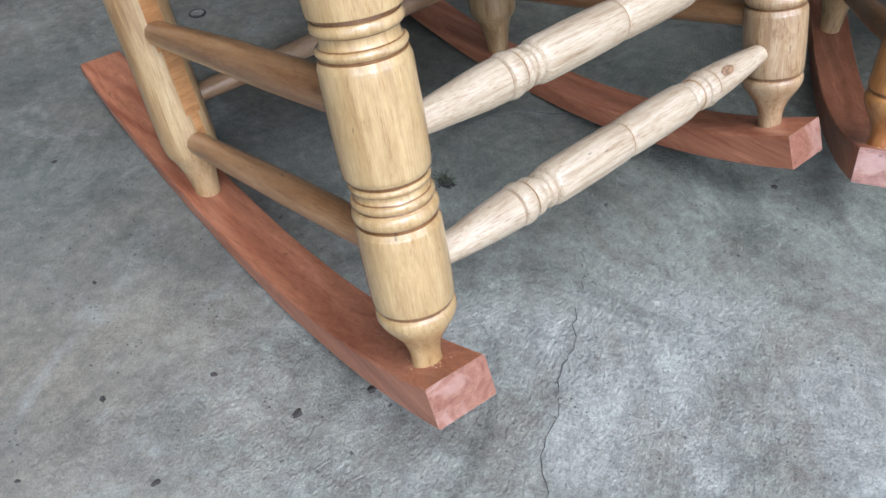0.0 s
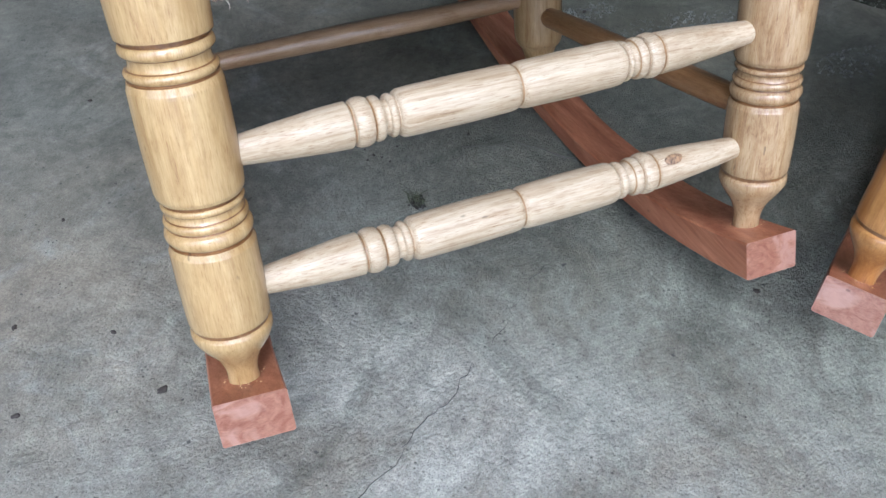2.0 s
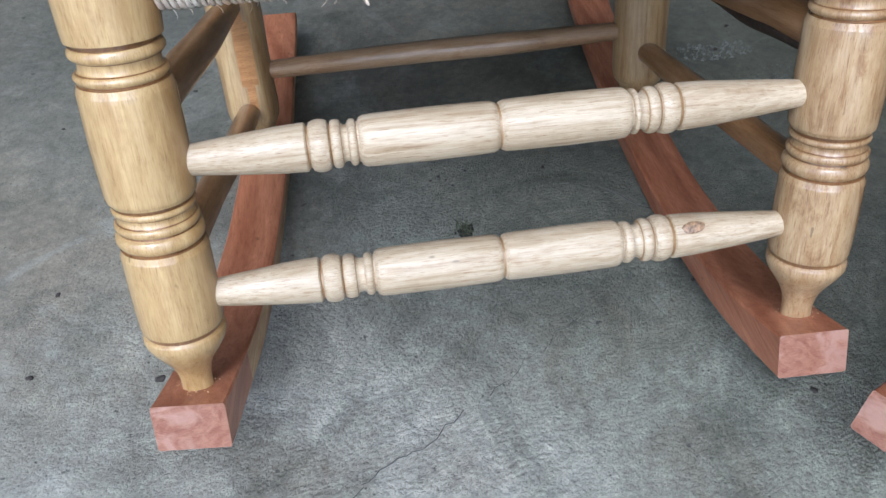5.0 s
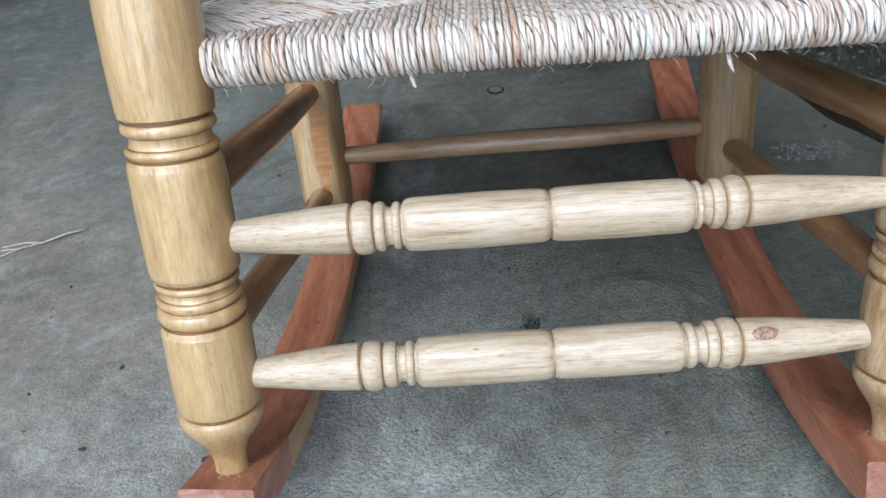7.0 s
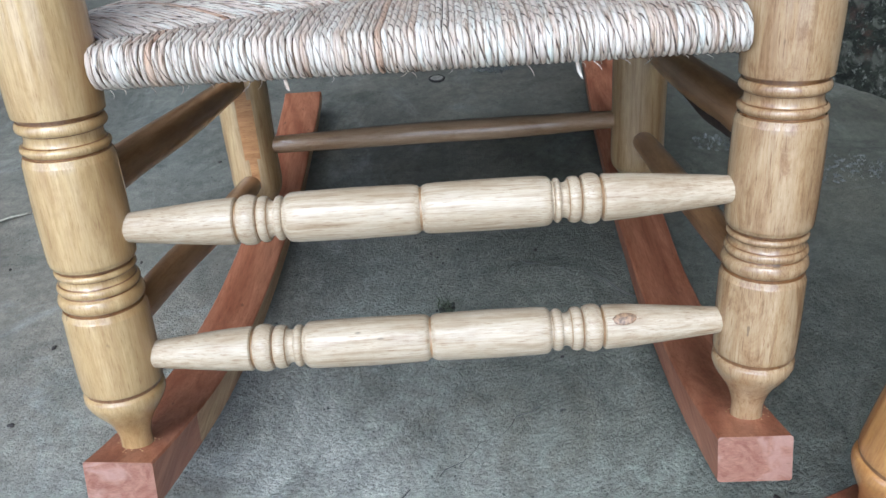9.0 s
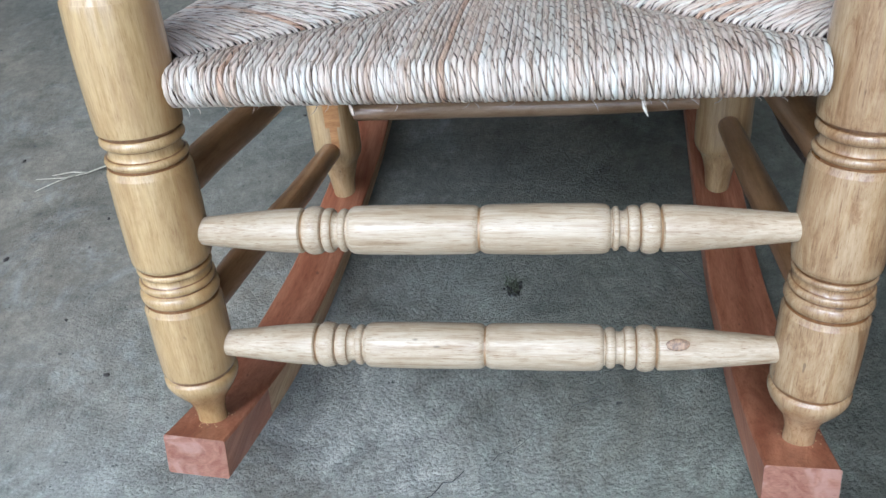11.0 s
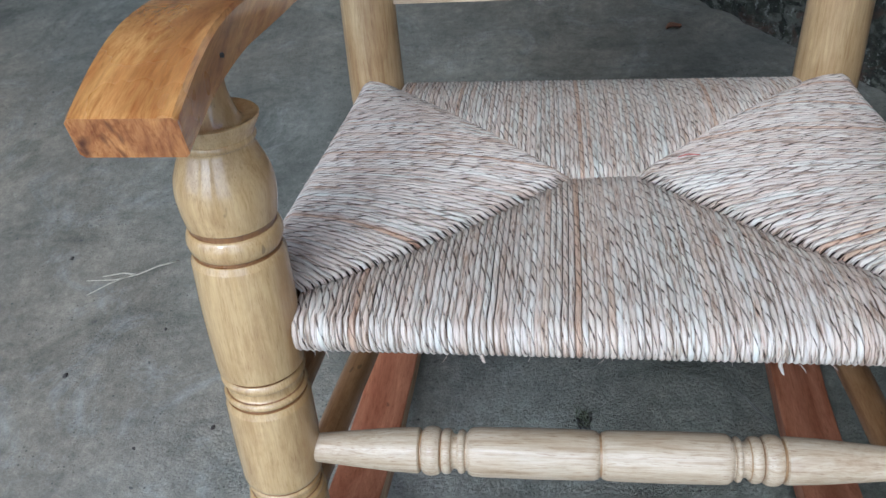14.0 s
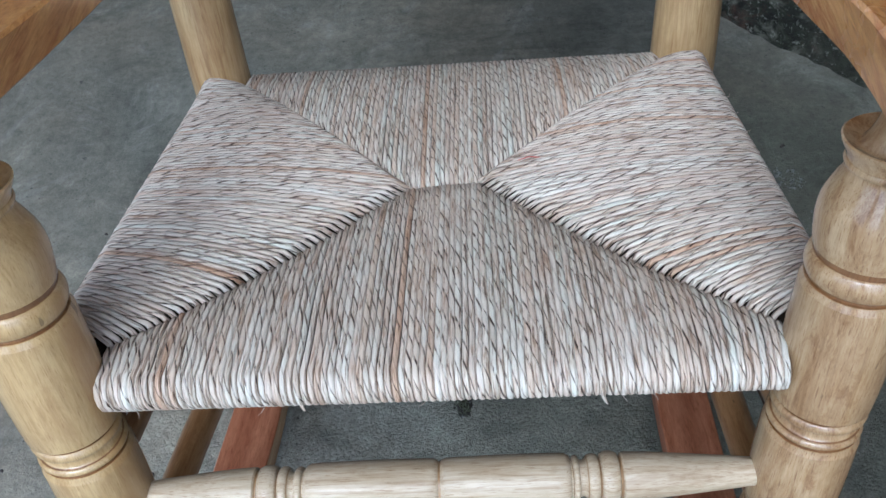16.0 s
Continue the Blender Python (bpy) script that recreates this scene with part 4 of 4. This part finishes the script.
def build_chair():
    chair = thing("rocking_chair", "pale varnished rocking chair with rush seat and red cedar rockers", "rocking chair", "rocking chairs in the yard")
    part("rocker", rocker_mesh("rocker", *ROCKER_L), chair, "curved red cedar rocker with sawn pink end")
    part("rocker", rocker_mesh("rocker", *ROCKER_R), chair, "curved red cedar rocker with sawn pink end")
    for foot, mat, word in ((FRONT_L, PALE, "pale yellow turned front leg with ringed beads"), (FRONT_R, BROWN_LEG, "browner turned front leg with dark-stained grooves")):
        low = 0.104 if foot is FRONT_L else 0.0985
        a, b = front_at(foot, low), front_at(foot, 0.50)
        part("front_leg", lathe("front_leg", rounded([(rise(p[0]), *p[1:]) for p in LEG], 3), mat, 56, 0, [(rise(a), rise(b)) for a, b in LEG_DARK]), chair, word, between(a, b))
    for foot, r, seed in ((BACK_L, 0.0285, 1), (BACK_R, 0.0305, 2)):
        a, b = back_at(foot, 0.012), back_at(foot, 1.0)
        prof = rounded([(0, 0.0130, 1), (0.008, 0.0135), (0.030, 0.0165), (0.048, 0.022), (0.062, r * 0.98), (0.10, r), (0.25, r), (0.40, r * 0.97), (0.7, r * 0.9), (0.96, r * 0.8), (0.985, r * 0.5, 1)], 4)
        me = lathe("back_post", prof, POST, 40, 0.05)
        if foot is BACK_L:
            pare(me, r, between(a, b).to_3x3().inverted() @ Vector((0.16, -0.987, 0)))
        part("back_post", me, chair, "straight shaved back post with tapered foot" if foot is BACK_R else "back post with a saw-marked flat and tapered foot", between(a, b))
    for z, prof, label in ((0.2756, UPPER, "pale turned upper front stretcher with beads"), (0.1782, LOWER, "pale turned lower front stretcher with beads and a knot")):
        a, b = front_at(FRONT_L, z), front_at(FRONT_R, z)
        mid = (a + b) / 2
        mid.x = 0.0008
        m = Matrix.Translation(mid) @ (b - a).to_track_quat("Z", "Y").to_matrix().to_4x4()
        part("front_stretcher", lathe("front_stretcher", prof, RAIL, 44, 0, [(-0.0010, 0.0010)] + stretcher_grooves(prof), RAIL_GROOVE), chair, label, m)
    # side stretchers, shaved by hand
    hewn("side_stretcher", front_at(FRONT_L, 0.298), back_at(BACK_L, 0.191), 0.0140, 0.0150, 0.0110, HEWN, 1.3, chair, "hand-shaved brown side stretcher")
    hewn("side_stretcher", front_at(FRONT_L, 0.195), back_at(BACK_L, 0.079), 0.0120, 0.0135, 0.0110, HEWN, 4.1, chair, "hand-shaved brown side stretcher")
    hewn("side_stretcher", front_at(FRONT_R, 0.307), back_at(BACK_R, 0.207), 0.0145, 0.0160, 0.0115, HEWN, 7.7, chair, "brown side stretcher with a dark bark strip")
    a, b = front_at(FRONT_R, 0.307), back_at(BACK_R, 0.207)
    off = Vector((-0.0085, -0.004, -0.0105))
    hewn("bark_strip", a.lerp(b, 0.06) + off, a.lerp(b, 0.52) + off, 0.0040, 0.0062, 0.0015, BARK, 3.3, chair, "strip of dark bark left along the stretcher")
    hewn("side_stretcher", front_at(FRONT_R, 0.205), back_at(BACK_R, 0.101), 0.0120, 0.0135, 0.0110, HEWN, 9.2, chair, "hand-shaved brown side stretcher")
    hewn("back_stretcher", back_at(BACK_L, 0.117), back_at(BACK_R, 0.121), 0.0090, 0.0125, 0.0090, BACK_RAIL, 2.2, chair, "plain brown back stretcher")
    for cx, foot in ((-0.2315, FRONT_L), (0.2400, FRONT_R)):
        part("armrest", armrest_mesh("armrest", cx), chair, "glossy orange armrest with dark end grain")
    hewn("back_rail", back_at(BACK_L, 0.90), back_at(BACK_R, 0.90), 0.016, 0.0176, 0.016, RAIL, 8.1, chair, "pale peeled back rail")
    a, b = back_at(BACK_L, 0.3945), back_at(BACK_R, 0.3945)
    me = lathe("back_slat", [(0, 0.009, 1), (0.004, 0.0115, 1), ((b - a).length - 0.004, 0.0115, 1), ((b - a).length, 0.009, 1)], RAIL, 4)
    me.transform(Matrix.Rotation(radians(45), 4, "Z"))
    me.transform(Matrix.Diagonal((0.72, 1.92, 1, 1)))
    me.polygons.foreach_set("use_smooth", [False] * len(me.polygons))
    span = (b - a).normalized()
    rise_dir = Vector((0, TIP, 1)).normalized()
    axes = Matrix((rise_dir.cross(span), rise_dir, span)).transposed().to_4x4()
    part("back_slat", me, chair, "flat pale board at the foot of the back", Matrix.Translation(a) @ axes)
    build_seat(chair)
    build_back(chair)
    build_details(chair)
    return chair


chair = build_chair()
# the second chair stands turned away beside the first and is rocked a little less far back
NB = -54.0
rock = Matrix.Translation((0, 0.33, 1.1)) @ pose(0, 0, 0, 2.0) @ Matrix.Translation((0, -0.33, -1.1))
turn = pose(0, 0, 0, 0, 0, NB) @ rock
foot = turn @ Vector((FRONT_L[0], FRONT_L[1], 0.104))
other = copy_thing(chair, Matrix.Translation((0.294 - foot.x, -0.142 - foot.y, 0)) @ turn)
tagged(other, "honey-brown turned-wood rocking chair with red cedar rockers")
for ob in other.children:
    if ob.name.startswith("front_leg"):
        ob.data = ob.data.copy()
        ob.data.materials[0] = HONEY


# ---------------------------------------------------------------- small things on the floor
def ribbon(points, widths, z):
    """A thin jagged strip, closed as a low ridge so that it has thickness."""
    verts, faces = [], []
    for i, p in enumerate(points):
        d = (Vector(points[min(i + 1, len(points) - 1)]) - Vector(points[max(i - 1, 0)])).normalized()
        s = Vector((-d.y, d.x))
        w = widths[i]
        verts += [(p[0] + s.x * w, p[1] + s.y * w, -0.002), (p[0], p[1], z), (p[0] - s.x * w, p[1] - s.y * w, -0.002)]
    for i in range(len(points) - 1):
        a = i * 3
        faces += [(a, a + 1, a + 4, a + 3), (a + 1, a + 2, a + 5, a + 4)]
    return verts, faces


def build_crack(start, end, seed, width=0.0011):
    rng = random.Random(seed)
    a, b = Vector(start), Vector(end)
    n = max(8, int((b - a).length / 0.008))
    side = Vector((-(b - a).y, (b - a).x)).normalized()
    drift, pts, ws = 0.0, [], []
    for i in range(n + 1):
        drift += (rng.random() - 0.5) * 0.0075
        drift *= 0.96
        pts.append(tuple(a + (b - a) * (i / n) + side * drift))
        ws.append(width * (0.35 + rng.random()) * (0.3 + max(0, math.sin(math.pi * i / n)) ** 0.5))
    v, f = ribbon(pts, ws, 0.0006)
    ob = new("floor_crack", mesh_of("floor_crack", v, f, [CRACK], smooth=False))
    tagged(ob, "thin dark jagged crack in grey concrete", "crack", kind="structure")


def lump(name, at, size, mat, label, category, seed, flat=0.5, group=""):
    bm = bmesh.new()
    bmesh.ops.create_icosphere(bm, subdivisions=2, radius=1)
    for v in bm.verts:
        k = 1 + 0.45 * noise.noise(v.co * 1.6 + Vector((seed, seed * 2.1, 0)))
        v.co = Vector((v.co.x * size * k * 1.25, v.co.y * size * k * 0.85, v.co.z * size * flat * k))
    me = bpy.data.meshes.new(name)
    bm.to_mesh(me)
    bm.free()
    me.materials.append(mat)
    me.polygons.foreach_set("use_smooth", [True] * len(me.polygons))
    ob = new(name, me)
    ob.matrix_basis = pose(at[0], at[1], size * flat * 0.35, 0, 0, seed * 77)
    return tagged(ob, label, category, group)


for k, (p, q, w) in enumerate([((0.094, 0.048), (0.049, 0.015), 0.0004), ((0.049, 0.015), (-0.003, -0.027), 0.00025), ((-0.030, -0.036), (-0.079, -0.070), 0.0004), ((-0.079, -0.070), (-0.120, -0.100), 0.0005),
                               ((-0.120, -0.100), (-0.205, -0.168), 0.0007), ((0.23, 0.175), (0.150, 0.236), 0.0007), ((0.150, 0.236), (0.09, 0.262), 0.0004)]):
    build_crack(p, q, 3 + k, w)
for k, (x, y, r) in enumerate([(-0.298, 0.037, 0.0042), (-0.415, 0.161, 0.0028), (-0.330, 0.121, 0.0026), (-0.419, 0.056, 0.0030), (-0.625, 0.225, 0.0034),
                               (0.276, -0.063, 0.0032), (-0.235, 0.015, 0.0038), (0.40, 0.50, 0.0035), (-0.52, 0.30, 0.0022), (-0.47, 0.46, 0.0022), (0.44, 0.56, 0.0030),
                               (-0.36, 0.30, 0.0022), (-0.31, 0.52, 0.0026), (0.12, 0.11, 0.0018), (-0.70, 0.42, 0.0028), (-0.50, 0.13, 0.0020),
                               (-0.030, 0.318, 0.0014), (-0.018, 0.300, 0.0012), (-0.012, 0.286, 0.0018), (-0.004, 0.279, 0.0013), (0.002, 0.268, 0.0015), (0.020, 0.292, 0.0018), (-0.022, 0.280, 0.0014), (0.11, 0.283, 0.0024)]):
    lump("crumb", (x, y), r, SPECK, "small dark crumb of dirt lying on the concrete", "crumb", k * 0.73 + 0.2, 0.45, "crumbs on the floor")


def build_weed(at):
    """A shallow earth-filled pit with a small weed."""
    root = thing("weed", "small dark green weed growing from an earthy pit", "weed", at=(at[0], at[1], 0))
    rng = random.Random(9)
    bm = bmesh.new()
    bmesh.ops.create_icosphere(bm, subdivisions=3, radius=1)
    for v in bm.verts:
        k = 1 + 0.6 * noise.noise(v.co * 1.9)
        v.co = Vector((v.co.x * 0.008 * k, v.co.y * 0.010 * k, v.co.z * 0.0018 * k))
    me = bpy.data.meshes.new("earth")
    bm.to_mesh(me)
    bm.free()
    me.materials.append(DARK)
    part("earth", me, root, "dark damp earth")
    for i in range(16):
        a, r = rng.random() * 6.3, 0.006 + 0.009 * rng.random()
        size = 0.0007 + 0.0022 * rng.random() ** 2
        bm = bmesh.new()
        bmesh.ops.create_icosphere(bm, subdivisions=1, radius=size)
        for v in bm.verts:
            v.co = v.co * (1 + 0.5 * noise.noise(v.co * 900 + Vector((i, 0, 0))))
            v.co.z *= 0.6
        me = bpy.data.meshes.new("clod")
        bm.to_mesh(me)
        bm.free()
        me.materials.append(DARK if i % 4 else CRUST)
        part("clod", me, root, "", Matrix.Translation((math.cos(a) * r * 0.8, math.sin(a) * r * 1.1, size * 0.3)))
    for i in range(26):
        a, r = rng.random() * 6.3, rng.random() * 0.010
        p = Vector((math.cos(a) * r, math.sin(a) * r, 0.001))
        d = Vector((rng.random() - 0.5, rng.random() - 0.5, 0.5 + rng.random() * 0.6)) * 0.014
        w = Vector((-d.y, d.x, 0)).normalized() * (0.0004 + 0.0006 * rng.random())
        q = p + d + Vector((d.x, d.y, -0.003))
        n = w.cross(d).normalized() * 0.0003
        vs = [p, p + d * 0.55 + w, q, p + d * 0.55 - w]
        verts = [tuple(v + n) for v in vs] + [tuple(v - n) for v in vs]
        part("leaf", mesh_of("leaf", verts, [(0, 1, 2, 3), (7, 6, 5, 4), (0, 4, 5, 1), (1, 5, 6, 2), (2, 6, 7, 3), (3, 7, 4, 0)], [WEED], smooth=False), root)


build_weed((0.006, 0.188))


def build_cap(at):
    """A trodden crown cap set in a small pit of the floor."""
    root = thing("bottle_cap", "worn bottle cap trodden into the concrete", "bottle cap", at=(at[0], at[1], 0))
    n = 42
    prof = [(0.0000, 0.0098), (0.0012, 0.0096), (0.0018, 0.0088), (0.0021, 0.0080), (0.0017, 0.0068), (0.0015, 0.0034)]
    verts, faces = [], []
    for i, (h, r) in enumerate(prof):
        for k in range(n):
            a = 2 * math.pi * k / n
            rr = r * (1 + (0.05 * math.cos(21 * a) if i < 2 else 0))
            verts.append((rr * math.cos(a) * 1.08, rr * math.sin(a) * 0.95, h))
    for i in range(len(prof) - 1):
        faces += [(i * n + k, i * n + (k + 1) % n, (i + 1) * n + (k + 1) % n, (i + 1) * n + k) for k in range(n)]
    faces.append(tuple((len(prof) - 1) * n + k for k in range(n)))
    part("crown", mesh_of("crown", verts, faces, [CAPMETAL]), root)
    v, f, u = tube([(0.0115 * math.cos(a), 0.0105 * math.sin(a), 0.0002) for a in [k * 2 * math.pi / 30 for k in range(31)]], [0.0018 * (1 + 0.7 * noise.noise((k * 0.6, 0, 0))) for k in range(31)], 6)
    part("dirt_ring", mesh_of("dirt_ring", v, f, [DARK]), root, "dark dirt round the cap")


build_cap((-0.002, 0.738))


def build_straw(points, r, label):
    v, f, u = tube(points, [r * (1 - 0.6 * i / (len(points) - 1)) for i in range(len(points))], 6)
    tagged(new("straw", mesh_of("straw", v, f, [STRAW])), label, "straw", "loose straws on the floor")


build_straw([(-0.540, 0.417, 0.002), (-0.565, 0.405, 0.004), (-0.590, 0.391, 0.002), (-0.618, 0.380, 0.0025), (-0.660, 0.378, 0.0015)], 0.0015, "long thin dry straw lying on the concrete")
build_straw([(-0.592, 0.390, 0.003), (-0.612, 0.392, 0.003), (-0.640, 0.386, 0.0015)], 0.0016, "short split dry straw lying on the concrete")
build_straw([(-0.600, 0.388, 0.003), (-0.625, 0.372, 0.003), (-0.650, 0.352, 0.0015)], 0.0012, "short curved dry straw lying on the concrete")


def build_leaf(at):
    verts, faces = [], []
    for i in range(7):
        f = i / 6
        w = 0.008 * math.sin(math.pi * (0.08 + 0.84 * f))
        for k in (-1, 0, 1):
            verts.append(((f - 0.5) * 0.03, k * w, 0.004 + 0.005 * abs(k) + 0.003 * math.sin(5 * f)))
    m = len(verts)
    verts += [(x, y, z - 0.0006) for x, y, z in verts]
    for i in range(6):
        for k in (0, 1):
            a = i * 3 + k
            faces += [(a, a + 3, a + 4, a + 1), (m + a, m + a + 1, m + a + 4, m + a + 3)]
    ob = new("dry_leaf", mesh_of("dry_leaf", verts, faces, [LEAF]))
    ob.matrix_basis = pose(at[0], at[1], 0, 0, 0, 25)
    tagged(ob, "small curled brown dry leaf on the concrete", "leaf")


build_leaf((0.177, 0.975))


def build_crust(at, size, seed):
    """Rough flakes of spilt cement stuck to the floor."""
    rng = random.Random(seed)
    verts, faces = [], []
    for i in range(170):
        a, r = rng.random() * 6.3, size * rng.random() ** 0.6
        cx, cy, s = at[0] + math.cos(a) * r * 1.6, at[1] + math.sin(a) * r * 0.7, 0.0008 + 0.0042 * rng.random() ** 3
        k = len(verts)
        for j in range(6):
            b = j * 1.047 + rng.random() * 0.6
            verts.append((cx + math.cos(b) * s * (0.6 + rng.random() * 0.6), cy + math.sin(b) * s * (0.6 + rng.random() * 0.6), -0.0006))
        verts.append((cx, cy, 0.0008 + 0.0016 * rng.random()))
        faces += [(k + j, k + (j + 1) % 6, k + 6) for j in range(6)]
    ob = new("cement_crust", mesh_of("cement_crust", verts, faces, [CRUST], smooth=False))
    tagged(ob, "pale rough flakes of spilt cement on the floor", "cement crust", kind="stuff")


for k, (x, y, r) in enumerate([(0.50, 0.42, 0.05), (0.40, 0.50, 0.035), (0.70, 0.24, 0.05), (0.62, 0.40, 0.05), (0.09, 0.76, 0.02)]):
    build_crust((x, y), r, 20 + k)
